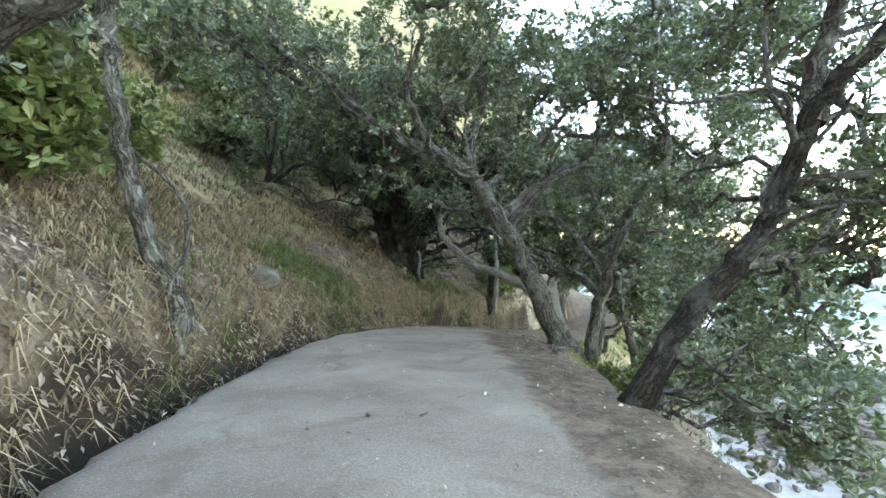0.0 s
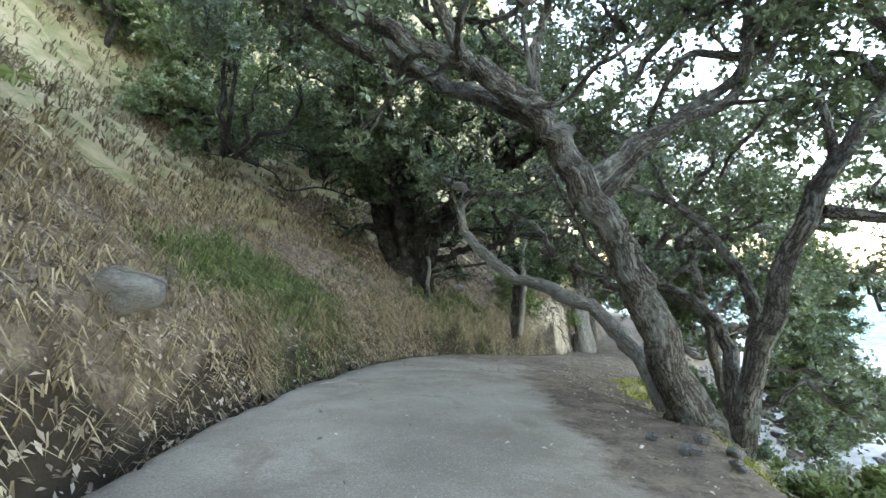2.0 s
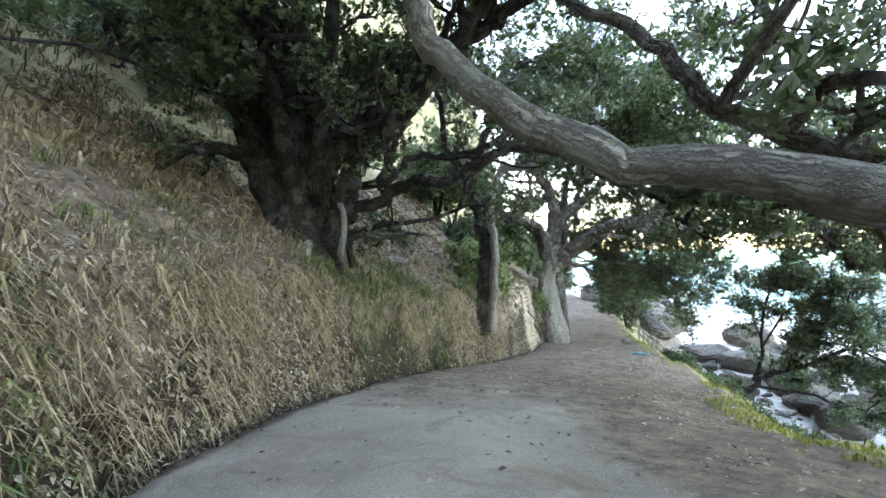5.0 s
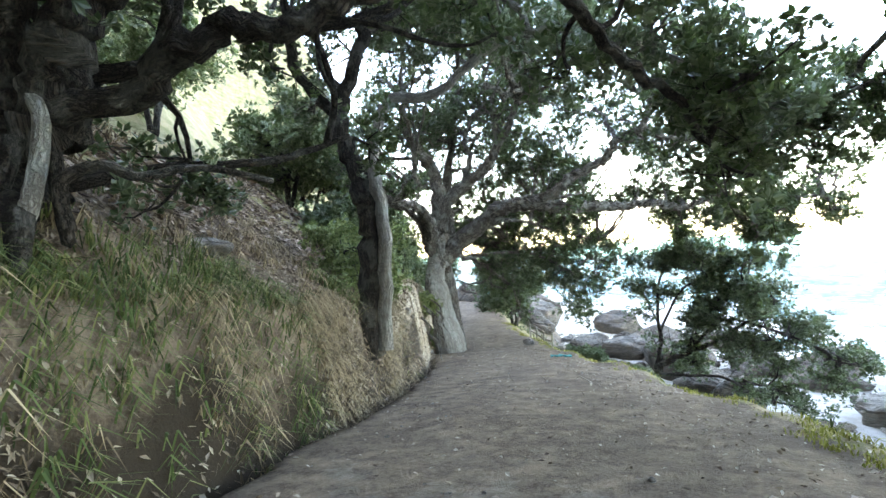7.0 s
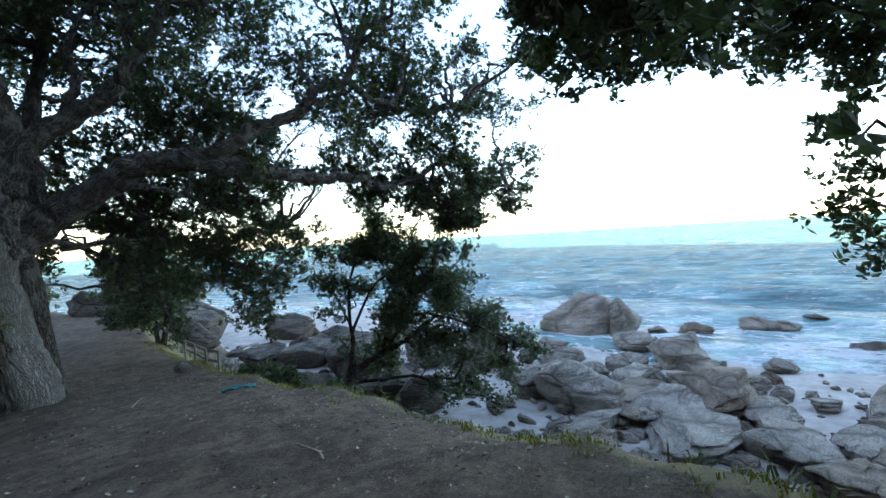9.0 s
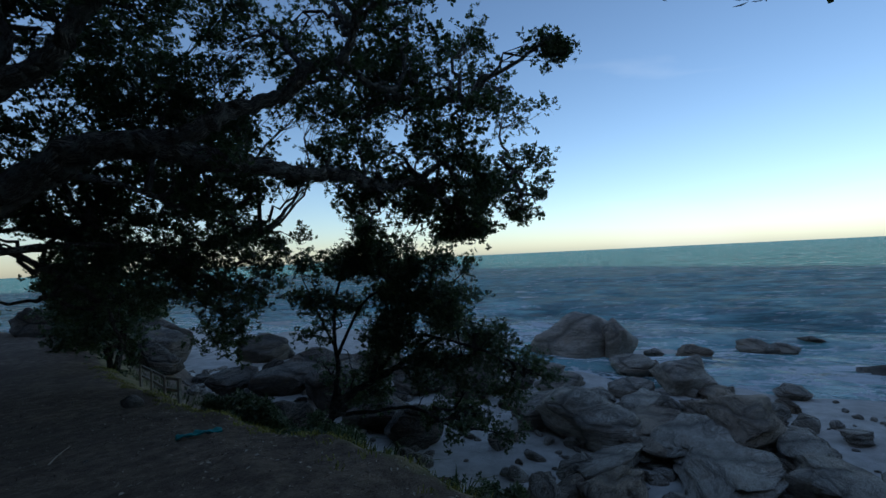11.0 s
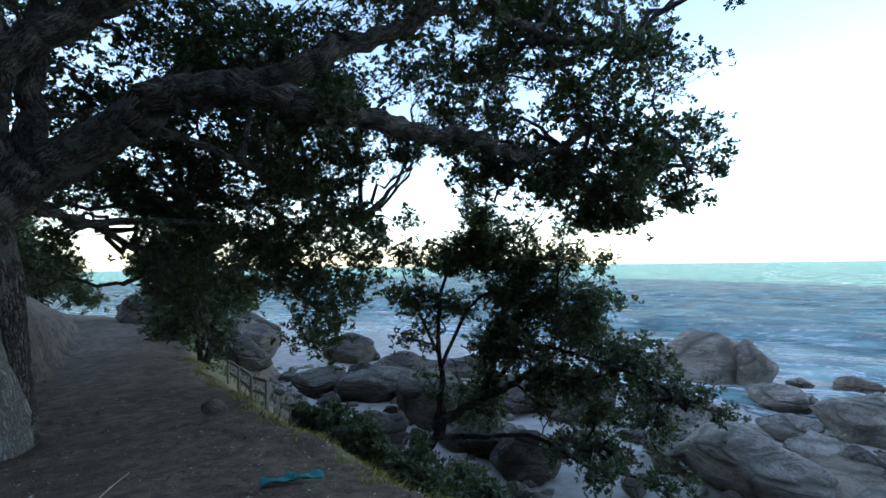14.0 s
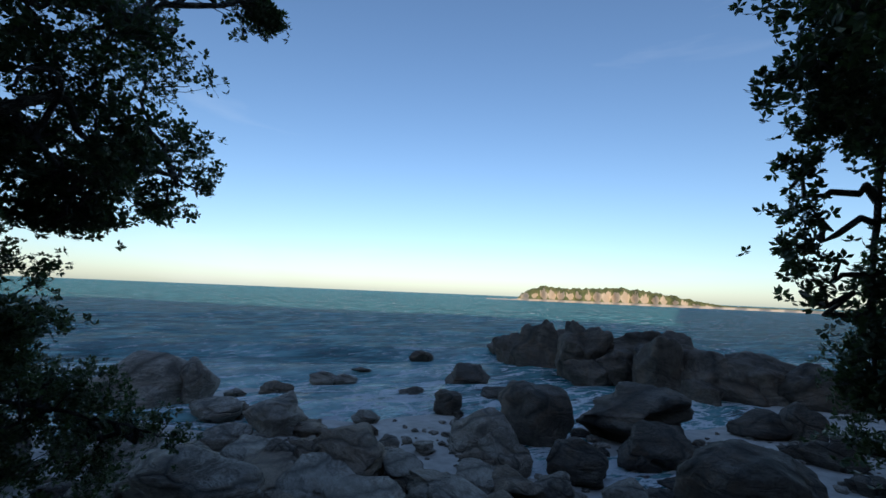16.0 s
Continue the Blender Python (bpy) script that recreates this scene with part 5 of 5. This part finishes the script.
for k, (x, y, half, height) in enumerate([(16.8, 9.4, 2.3, 2.7), (18.5, 0.2, 1.2, 1.1), (22.1, -4.7, 1.3, 1.9), (23.8, -3.7, 1.7, 1.4), (20.1, 8.7, 0.7, 0.5), (17.6, 14.0, 1.2, 0.9), (30.8, 45.3, 2.2, 1.7), (26.1, 43.6, 2.0, 1.6), (34.9, 43.4, 2.0, 1.4), (34.5, 53.2, 2.4, 1.8), (23.4, 36.2, 1.8, 1.4), (27.8, 41.1, 1.6, 1.5), (29.4, 37.0, 1.9, 1.3), (30.9, 34.1, 2.2, 1.7), (25.6, 39.5, 2.0, 2.0)]):
    boulder(x, y, half, height, 80 + k)
for k, (x, y, half, height) in enumerate([(21.0, 39.4, 1.1, 1.2), (22.6, 33.6, 1.3, 1.4), (25.7, 47.5, 1.8, 1.5), (23.2, 50.5, 1.5, 1.5), (24.2, 57.5, 2.2, 2.2), (27.4, 56.0, 2.6, 2.6), (22.8, 61.5, 1.8, 1.8), (31.0, 62.0, 3.2, 3.0), (38.0, 36.0, 1.6, 1.0), (36.4, 31.0, 1.3, 0.9), (33.4, 29.4, 1.6, 1.1), (29.4, 27.6, 1.5, 1.0), (31.0, 20.0, 1.2, 0.8), (35.5, 17.4, 1.0, 0.6)]):
    boulder(x, y, half, height, 110 + k)

scatter = random.Random(5)
placed = 0
while placed < 240:
    x, y = scatter.uniform(15, 36), scatter.uniform(-6, 52)
    z = ground_z(x, y)
    if -10.1 < z < -8.3:
        size = 0.18 + 0.75 * scatter.random() ** 2.2
        boulder(x, y, size, size * scatter.uniform(0.6, 1.1), 200 + placed, "stone", "small grey stone among the beach rocks")
        placed += 1

rubble = Soup()
grit = random.Random(6)
shapes = [rock_shape(950 + k, 2, 12).verts[0] for k in range(6)]
while rubble.count < 850 * len(shapes[0]):
    x, y = grit.uniform(14, 33), grit.uniform(-4, 54)
    z = ground_z(x, y)
    if -9.9 < z < -7.6:
        size = 0.08 + 0.35 * grit.random() ** 2
        turn = Euler((grit.uniform(-0.4, 0.4), grit.uniform(-0.4, 0.4), grit.uniform(0, 6.28))).to_matrix()
        rubble.add(shapes[grit.randrange(6)] * np.array([size * 1.3, size, size * 0.7]) @ np.array(turn).T + np.array([x, y, z + size * 0.2]), BALLS[2][1])
tagged(new("rubble", rubble.mesh("rubble", ROCK)), "loose grey stones and rubble strewn over the beach", "stones", kind="stuff")

# the rocky point
point = thing("rocky_point", (38.0, -12.0, SEA_LEVEL), "rugged dark rocky point running out into the sea", "rock")
for k, (x, y, half, height) in enumerate([(60.0, -11.0, 3.6, 3.2), (54.0, -8.5, 3.6, 4.4), (49.0, -8.0, 4.2, 5.8), (44.0, -9.0, 4.6, 6.4), (40.0, -10.5, 4.4, 5.0), (36.2, -11.5, 4.6, 6.6), (33.0, -13.5, 4.6, 6.2), (29.9, -15.0, 4.4, 5.6), (26.5, -16.5, 4.0, 4.6), (52.0, -16.0, 6.0, 4.6), (42.0, -18.0, 7.0, 5.6), (33.0, -20.0, 6.0, 5.6), (24.0, -19.0, 4.0, 4.0), (40.5, -6.8, 2.6, 3.4), (31.0, -9.6, 2.2, 2.6)]):
    crag = part("rock", rock_mesh("crag", 300 + k, True), ROCK, point)
    rng = random.Random(k)
    crag.matrix_basis = Matrix.LocRotScale((x, y, SEA_LEVEL + height * 0.12), Euler((rng.uniform(-0.2, 0.2), rng.uniform(-0.2, 0.2), rng.uniform(0, 6.28))), (half * 1.25, half * 1.0, height * 0.92))


# ---- the far island ----
def island_material():
    n = Nodes("island")
    geometry = n.add("ShaderNodeNewGeometry")
    up = n.add("ShaderNodeSeparateXYZ", Vector=geometry.outputs["Normal"]).outputs[2]
    high = n.add("ShaderNodeSeparateXYZ", Vector=n.coords).outputs[2]
    woods = n.mix(n.ramp(n.noise(0.06, 5, 0.7), (0.35, 0.0), (0.65, 1.0)), (0.08, 0.1, 0.035), (0.19, 0.185, 0.075))
    cliff = n.mix(n.noise(0.15, 5, 0.7), (0.38, 0.28, 0.18), (0.62, 0.5, 0.36))
    bare = n.maths("ADD", n.maths("MULTIPLY", up, 0.9), n.maths("MULTIPLY", n.maths("SUBTRACT", n.noise(0.02, 4, 0.6), 0.5), 0.9))
    colour = n.mix(n.ramp(bare, (0.6, 0.0), (0.68, 1.0)), cliff, woods)
    sand = n.ramp(n.maths("MULTIPLY", n.maths("ADD", high, -SEA_LEVEL), 0.1), (0.25, 1.0), (0.42, 0.0))
    return n.done(n.mix(sand, colour, (0.5, 0.42, 0.33)), 0.95, None, 0.1)


def build_island():
    far, width = 900.0, 1.0
    soup = Soup()
    turn = np.radians(np.arange(124.0, 172.0, 0.06))
    deep = np.linspace(0, 1, 26)
    a, q = np.meshgrid(turn, deep)
    deg = np.degrees(a)
    crest = np.interp(deg, [124, 127.6, 128.2, 130.5, 133, 136, 139, 142, 145, 147.5, 150, 154, 158, 172], [1, 1.5, 14, 29, 25, 27, 30, 26, 17, 9, 5, 4.5, 4, 4])
    depth = np.interp(deg, [124, 127.6, 129, 145, 150, 172], [20, 30, 160, 200, 90, 90])
    r = far + (q - 0.35) * depth + 14 * np.sin(deg * 3.1)
    x, y = 7 + r * np.sin(a), 28 + r * np.cos(a)
    profile = np.interp(q, [0, 0.06, 0.12, 0.2, 0.45, 0.8, 1.0], [-0.2, 0.1, 0.16, 0.72, 1.0, 0.75, -0.2])
    trees = 2.6 * wavy(x, y, 9, 2.0) + 1.8 * wavy(x, y, 4, 3.0)
    z = SEA_LEVEL + crest * profile + np.where((profile > 0.5) & (crest > 8), trees, 0.3 * trees * (profile > 0.5))
    h, w = a.shape
    k = (np.arange(h - 1)[:, None] * w + np.arange(w - 1)[None, :]).ravel()
    soup.add(np.stack([x.ravel(), y.ravel(), z.ravel()], 1), np.stack([k, k + w, k + w + 1, k + 1], 1))
    return tagged(new("island", soup.mesh("island", island_material())), "low wooded island with sunlit pale cliffs across the water", "island", kind="structure")


build_island()


# ---- grass and litter ----
STRAW = blade_material("dry_grass", (0.0, (0.085, 0.062, 0.04)), (0.5, (0.195, 0.148, 0.09)), (0.95, (0.37, 0.3, 0.2)))
GREEN = blade_material("green_grass", (0.0, (0.035, 0.058, 0.02)), (0.6, (0.08, 0.115, 0.038)), (0.95, (0.18, 0.19, 0.08)))
BRIGHT = blade_material("verge_grass", (0.0, (0.16, 0.17, 0.03)), (0.6, (0.34, 0.34, 0.07)), (0.95, (0.5, 0.44, 0.18)))
LITTER = blade_material("dead_leaves", (0.0, (0.07, 0.05, 0.038)), (0.5, (0.19, 0.14, 0.105)), (0.9, (0.36, 0.29, 0.235)))

PALE_LITTER = blade_material("pale_dead_leaves", (0.0, (0.16, 0.12, 0.08)), (0.5, (0.34, 0.28, 0.21)), (0.9, (0.58, 0.52, 0.43)))

THATCH = blade_material("dead_thatch", (0.0, (0.085, 0.064, 0.045)), (0.5, (0.21, 0.165, 0.12)), (0.9, (0.42, 0.36, 0.28)))


def blades(soup, x, y, z, length, lean, rng, width=0.012, fall=0.5):
    """Bent blades of grass; lean: the way (x, y) in which they hang."""
    n = len(x)
    base = np.stack([x, y, z], 1)
    way = np.stack([lean[:, 0] + rng.normal(size=n) * 0.5, lean[:, 1] + rng.normal(size=n) * 0.5, np.zeros(n)], 1)
    side = np.stack([-way[:, 1], way[:, 0], rng.normal(size=n) * 0.2], 1)
    side /= np.linalg.norm(side, axis=1)[:, None] + 1e-6
    size = length * rng.uniform(0.5, 1.3, n)
    up = np.array([0, 0, 1.0])
    middle = base + way * (0.3 * size)[:, None] + up * (0.5 * size)[:, None]
    tip = base + way * (0.85 * size)[:, None] + up * ((0.5 - fall * rng.uniform(0.2, 1.2, n)) * size + 0.2 * size)[:, None]
    half = side * (width * rng.uniform(0.6, 1.5, n))[:, None]
    verts = np.stack([base - half, base + half, middle + half * 0.8, middle - half * 0.8, tip], 1).reshape(-1, 3)
    k = np.arange(n)[:, None] * 5
    soup.add(verts, np.concatenate([k + np.array([[0, 1, 2]]), k + np.array([[0, 2, 3]]), k + np.array([[3, 2, 4]])]))


def strewn(count, xlim, ylim, keep, rng):
    """Points on the ground in a stretch of the plan, where keep(d past the edges, x, y, along) is true."""
    x, y = rng.uniform(*xlim, count), rng.uniform(*ylim, count)
    d, z0, half, along = lie(x, y)
    ok = keep(-d - half, d - half, x, y) > rng.random(count)
    return x[ok], y[ok]


def along_bank(count, ylim, reach, keep, rng, side=-1):
    """Points beside the path: reach metres past its edge, left (-1) or right (1)."""
    way = np.gradient(PATH[:, :2], axis=0)
    way /= np.linalg.norm(way, axis=1)[:, None]
    y = rng.uniform(*ylim, count)
    row = [np.interp(y, PATH[:, 1], v) for v in (PATH[:, 0], way[:, 0], way[:, 1])]
    half = np.interp(y, [h[0] for h in HALF], [h[1] for h in HALF])
    off = (half + rng.uniform(*reach, count)) * side
    x, y = row[0] + row[2] * off, y - row[1] * off
    ok = keep(np.abs(off) - half, x, y) > rng.random(count)
    return x[ok], y[ok]


def downhill(x, y):
    e = 0.15
    gx = terrain(x + e, y) - terrain(x - e, y)
    gy = terrain(x, y + e) - terrain(x, y - e)
    g = np.stack([-gx, -gy], 1) / (2 * e)
    return g / (np.linalg.norm(g, axis=1)[:, None] + 0.3)


def grass(name, count, xlim, ylim, keep, length, material, label, seed, width=0.012, fall=0.5, tuft=7, reach=None):
    rng = np.random.default_rng(seed)
    x, y = along_bank(count, ylim, reach, keep, rng) if reach else strewn(count, xlim, ylim, keep, rng)
    x, y = np.repeat(x, tuft) + rng.normal(size=len(x) * tuft) * 0.06, np.repeat(y, tuft) + rng.normal(size=len(y) * tuft) * 0.06
    soup = Soup()
    blades(soup, x, y, terrain(x, y) - 0.02, length, downhill(x, y), rng, width, fall)
    return tagged(new(name, soup.mesh(name, material, False)), label, "grass", kind="stuff")


def green_patch(x, y):
    spots = sum(np.exp(-((x - a) ** 2 + (y - b) ** 2) / r ** 2) for a, b, r in [(-0.8, 23.4, 1.0), (0.2, 24.8, 0.7), (0.8, 25.7, 0.8), (-4.4, 13.4, 1.1), (-3.5, 15.6, 0.9), (-4.6, 15.0, 0.9), (2.2, 28.0, 0.5)])
    return np.clip(spots * 1.5 + 0.25 * wavy(x, y, 2.6, 14.0), 0, 1)


grass("dry_grass", 11000, None, (-1, 41), lambda l, x, y: np.clip(1.1 - l / 7, 0.1, 1) * (1 - 0.8 * green_patch(x, y)) * np.where(y > 31, 0.25, np.where(y > 18, 0.42, 1.0)) * np.clip(wavy(x, y, 1.3, 21.0) + 0.75, 0.15, 1), 0.34, STRAW, "dry straw-coloured grass hanging over the bank", 71, 0.009, 0.95, 8, (0.35, 5.0))
grass("hanging_grass", 5500, None, (12, 30), lambda l, x, y: (1 - 0.7 * green_patch(x, y)) * np.clip(wavy(x, y, 0.9, 51.0) + 0.5, 0.05, 1), 0.3, STRAW, "dry grass hanging down the cut face of the bank", 76, 0.008, 1.3, 7, (0.3, 1.0))
grass("green_grass", 9000, None, (-1, 36), lambda l, x, y: np.clip(1.1 - l / 6, 0, 1) * green_patch(x, y), 0.4, GREEN, "long green grass on the bank", 72, 0.009, 0.7, 9, (0.4, 4.0))
grass("hill_grass", 9500, (-17, -2), (2, 38), lambda l, r, x, y: (l > 3.5) * np.clip(wavy(x, y, 2.0, 31.0) + 0.7, 0.2, 1), 0.42, STRAW, "dry grass on the upper hillside", 73, 0.02, 0.7, 4)
grass("verge_grass", 32000, (1, 18), (6, 56), lambda l, r, x, y: (r > 0.5) * np.exp(-((r - np.interp(y, [8, 16, 26, 36], [0.9, 1.7, 1.75, 1.2])) / 0.42) ** 2) * np.clip((y - 8) / 3, 0, 1) * np.clip(wavy(x, y, 0.8, 23.0) + 0.7, 0, 1), 0.13, BRIGHT, "bright yellow-green grass on the outer verge", 74, 0.006, 0.9, 10)
grass("verge_tufts", 2600, (2, 8), (10, 22), lambda l, r, x, y: (r > 0.95) * (r < 3.2) * np.clip(wavy(x, y, 1.0, 61.0) + 0.6, 0.0, 1), 0.14, BRIGHT, "bright yellow-green grass spilling over the edge", 77, 0.008, 0.9, 9)
grass("slope_grass", 6000, (2, 22), (0, 50), lambda l, r, x, y: (r > 1.6) * (r < 8) * 0.6, 0.36, GREEN, "rough grass on the slope below the track", 75, 0.012, 0.6)


def litter(name, count, xlim, ylim, keep, size, material, label, seed, lift=0.01, reach=None):
    rng = np.random.default_rng(seed)
    x, y = along_bank(count, ylim, reach, keep, rng) if reach else strewn(count, xlim, ylim, keep, rng)
    n = len(x)
    fall = downhill(x, y)
    z = terrain(x, y) + lift
    x, y = x + fall[:, 0] * 0.03, y + fall[:, 1] * 0.03
    a = rng.uniform(0, 6.28, n)
    length = size * rng.uniform(0.4, 1.4, n)
    way = np.stack([np.cos(a), np.sin(a), rng.normal(size=n) * 0.3], 1) * length[:, None]
    way[:, 2] -= 0.9 * np.sum(way[:, :2] * fall, axis=1)
    side = np.stack([-np.sin(a), np.cos(a), rng.normal(size=n) * 0.4], 1) * (length * 0.22)[:, None]
    c = np.stack([x, y, z], 1)
    rise = np.array([0, 0, 1.0]) * (length * 0.12)[:, None]
    verts = np.stack([c - way / 2, c + side + rise, c + way / 2, c - side + rise], 1).reshape(-1, 3)
    k = np.arange(n)[:, None] * 4
    soup = Soup()
    soup.add(verts, np.concatenate([k + np.array([[0, 1, 2]]), k + np.array([[0, 2, 3]])]))
    return tagged(new(name, soup.mesh(name, material, False)), label, "litter", kind="stuff")


litter("bank_litter", 130000, None, (-1, 41), lambda l, x, y: np.clip(1.1 - l / 5, 0, 1) * np.where(y > 18, 1.0, 0.55) * np.where(y > 32, 0.3, 1.0) * np.clip(0.8 - green_patch(x, y), 0, 1), 0.085, LITTER, "fallen dead leaves and bark on the bank", 81, 0.02, (0.28, 4.5))
litter("face_litter", 70000, None, (10, 36), lambda l, x, y: np.where(y > 28, 0.2, np.where(y > 17, 1.0, 0.25)) * (1 - 0.9 * green_patch(x, y)) * np.clip(wavy(x, y, 0.6, 43.0) + 0.75, 0.1, 1), 0.075, THATCH, "pale thatch of dead grass and leaves on the cut bank", 86, 0.02, (0.3, 1.05))
litter("upper_litter", 26000, None, (20, 38), lambda l, x, y: np.clip(wavy(x, y, 0.9, 41.0) + 0.8, 0.2, 1), 0.2, LITTER, "dead leaves and twigs on the upper bank", 84, 0.02, (3.0, 8.0))
litter("ditch_litter", 5000, None, (-1, 41), lambda l, x, y: np.ones_like(x), 0.08, LITTER, "dead leaves in the ditch beside the track", 82, 0.01, (0.0, 0.45))
litter("trodden_litter", 9000, (-2, 14), (17, 42), lambda l, r, x, y: (l < 0) * (r < 1.4) * np.clip(wavy(x, y, 0.7, 71.0) * 0.8 + 0.45, 0.05, 1) * 0.6, 0.06, LITTER, "trodden dead leaves on the bare track", 85, 0.006)
litter("track_litter", 34000, (-4, 14), (-1, 42), lambda l, r, x, y: (l < 0) * np.where((r > -0.6) & (r < 1.6), 0.8, np.where(y > 20, 0.22, 0.08)) * (r < 1.6), 0.055, PALE_LITTER, "small pale dead leaves strewn on the track", 83, 0.008)

# ---- stones on the track ----
stones = random.Random(9)
PEBBLES = [rock_shape(900 + k, 3).mesh("pebble", PALE_STONE) for k in range(3)]
for k in range(150):
    s = stones.uniform(0.0, 1.0)
    p = PATH[int(30 + s * (len(PATH) - 75))]
    x, y = p[0] + stones.uniform(-2.3, 2.3), p[1] + stones.uniform(-0.4, 0.4)
    size = 0.01 + 0.03 * stones.random() ** 3
    ob = new("pebble", PEBBLES[k % 3])
    ob.matrix_world = Matrix.LocRotScale((x, y, ground_z(x, y) + size * 0.3), Euler((0, 0, stones.uniform(0, 6))), (size * 1.3, size, size * 0.7))
    tagged(ob, "small pale pebble lying on the gravel track", "stone", "track pebbles")
for k, (x, y, size) in enumerate([(2.1, 10.1, 0.13), (2.5, 10.6, 0.12), (2.35, 9.7, 0.1), (1.9, 10.5, 0.08), (2.6, 10.1, 0.12), (-3.3, 14.7, 0.14), (5.3, 32.6, 0.16), (-2.9, 19.2, 0.12), (5.9, 32.6, 0.18)]):
    boulder(x, y, size, size * 1.1, 400 + k, "small", "rough stone on the edge of the gravel track")
for k, (x, y, size) in enumerate([(-3.95, 10.4, 0.5), (0.0, 26.9, 0.38)]):
    boulder(x, y, size, size * 0.9, 420 + k, "small", "grey rock half buried in the grassy bank")


# ---- the wooden rail beside the steps ----
def bar(soup, a, b, thick, deep):
    a, b = np.array(a, float), np.array(b, float)
    way = (b - a) / np.linalg.norm(b - a)
    side = np.cross(way, (0, 0, 1.0) if abs(way[2]) < 0.9 else (1.0, 0, 0))
    side /= np.linalg.norm(side)
    up = np.cross(side, way)
    bevel = 0.18
    shape = [(-1, -1 + bevel), (-1 + bevel, -1), (1 - bevel, -1), (1, -1 + bevel), (1, 1 - bevel), (1 - bevel, 1), (-1 + bevel, 1), (-1, 1 - bevel)]
    ring = np.array([side * u * thick / 2 + up * v * deep / 2 for u, v in shape])
    k = np.arange(8)
    n = np.roll(k, -1)
    base = soup.count
    soup.add(np.concatenate([a + ring, b + ring]), np.stack([k, n, n + 8, k + 8], 1))
    soup.faces.append(np.array([k[::-1], k + 8]) + base)


def build_rail():
    ends = [(15.3, 38.5), (15.9, 40.0), (16.5, 41.5), (17.1, 43.0)]
    feet = [(x, y, max(ground_z(x, y), -6.3)) for x, y in ends]
    rail = thing("wooden_fence", feet[0], "weathered wooden post and rail fence beside steps", "fence")
    for x, y, z in feet:
        soup = Soup()
        bar(soup, (x, y, z - 0.3), (x, y, z + 0.85), 0.09, 0.09)
        part("post", soup, TIMBER, rail, smooth=False)
    for high in (0.4, 0.78):
        for a, b in zip(feet[:-1], feet[1:]):
            soup = Soup()
            bar(soup, (a[0] + 0.06, a[1], a[2] + high), (b[0] + 0.06, b[1], b[2] + high), 0.05, 0.1)
            part("rail", soup, TIMBER, rail, smooth=False)


build_rail()

# ---- the edging board at the foot of the clay wall ----
def build_edging():
    ends = [(5.9, 33.9), (6.9, 35.6), (7.85, 37.2), (8.6, 38.5)]
    feet = []
    for x, y in ends:
        d, z0, half, along = (float(v[0]) for v in lie(np.array([x]), np.array([y])))
        feet.append((x, y, z0))
    board = thing("edging_board", feet[0], "low weathered timber edging along the foot of the clay bank", "edging")
    for a, b in zip(feet[:-1], feet[1:]):
        soup = Soup()
        bar(soup, (a[0], a[1], a[2] + 0.02), (b[0], b[1], b[2] + 0.02), 0.06, 0.2)
        part("plank", soup, TIMBER, board, smooth=False)


build_edging()

# ---- small things ----
STICK = plain_material("dry_wood", (0.3, 0.25, 0.18), (0.55, 0.48, 0.38), 20)


def stick(points, radius, label, name="stick"):
    soup = Soup()
    rng = np.random.default_rng(len(points) * 7 + int(points[0][1] * 10))
    line = curve_through([(x, y, ground_z(x, y) + h) for x, y, h in points], 4)
    tube(soup, line, radius, radius * 0.5, 6, rng, 0.2)
    return tagged(new(name, soup.mesh(name, STICK)), label, "stick")


stick([(6.75, 26.1, 0.02), (6.85, 26.25, 0.06), (6.8, 26.5, 0.16)], 0.018, "short pale broken stick on the edge of the track")
stick([(-2.9, 13.2, 0.01), (-2.4, 13.4, 0.02), (-1.9, 13.35, 0.01)], 0.011, "thin curved dark stick lying on the gravel")
stick([(8.9, 33.0, 0.02), (9.3, 33.5, 0.03), (9.8, 34.1, 0.02)], 0.012, "thin pale stick lying along the track edge")

# the torn turquoise netting on the verge
NET = plain_material("turquoise_net", (0.02, 0.2, 0.2), (0.06, 0.36, 0.36), 30, 0.6)
soup = Soup()
gu, gv = np.meshgrid(np.linspace(0, 1, 14), np.linspace(0, 1, 6))
gx, gy = 10.2 + gu * 0.55 - gv * 0.1, 31.95 - gu * 0.4 - gv * 0.14 + 0.03 * np.sin(gu * 17)
gz = terrain(gx.ravel(), gy.ravel()).reshape(gx.shape) + 0.05 + 0.05 * np.sin(gu * 14 + gv * 5) * np.sin(gv * 9) + 0.04 * gu
k = (np.arange(5)[:, None] * 14 + np.arange(13)[None, :]).ravel()
soup.add(np.stack([gx.ravel(), gy.ravel(), gz.ravel()], 1), np.stack([k, k + 1, k + 15, k + 14], 1))
net = tagged(new("netting", soup.mesh("netting", NET)), "crumpled turquoise plastic netting on the grassy verge", "netting")
thick = net.modifiers.new("thickness", "SOLIDIFY")
thick.thickness = 0.012

# the stump on the outer edge of the track
boulder(12.7, 36.9, 0.28, 0.4, 440, "small", "pale weathered stump-like stone on the track edge")
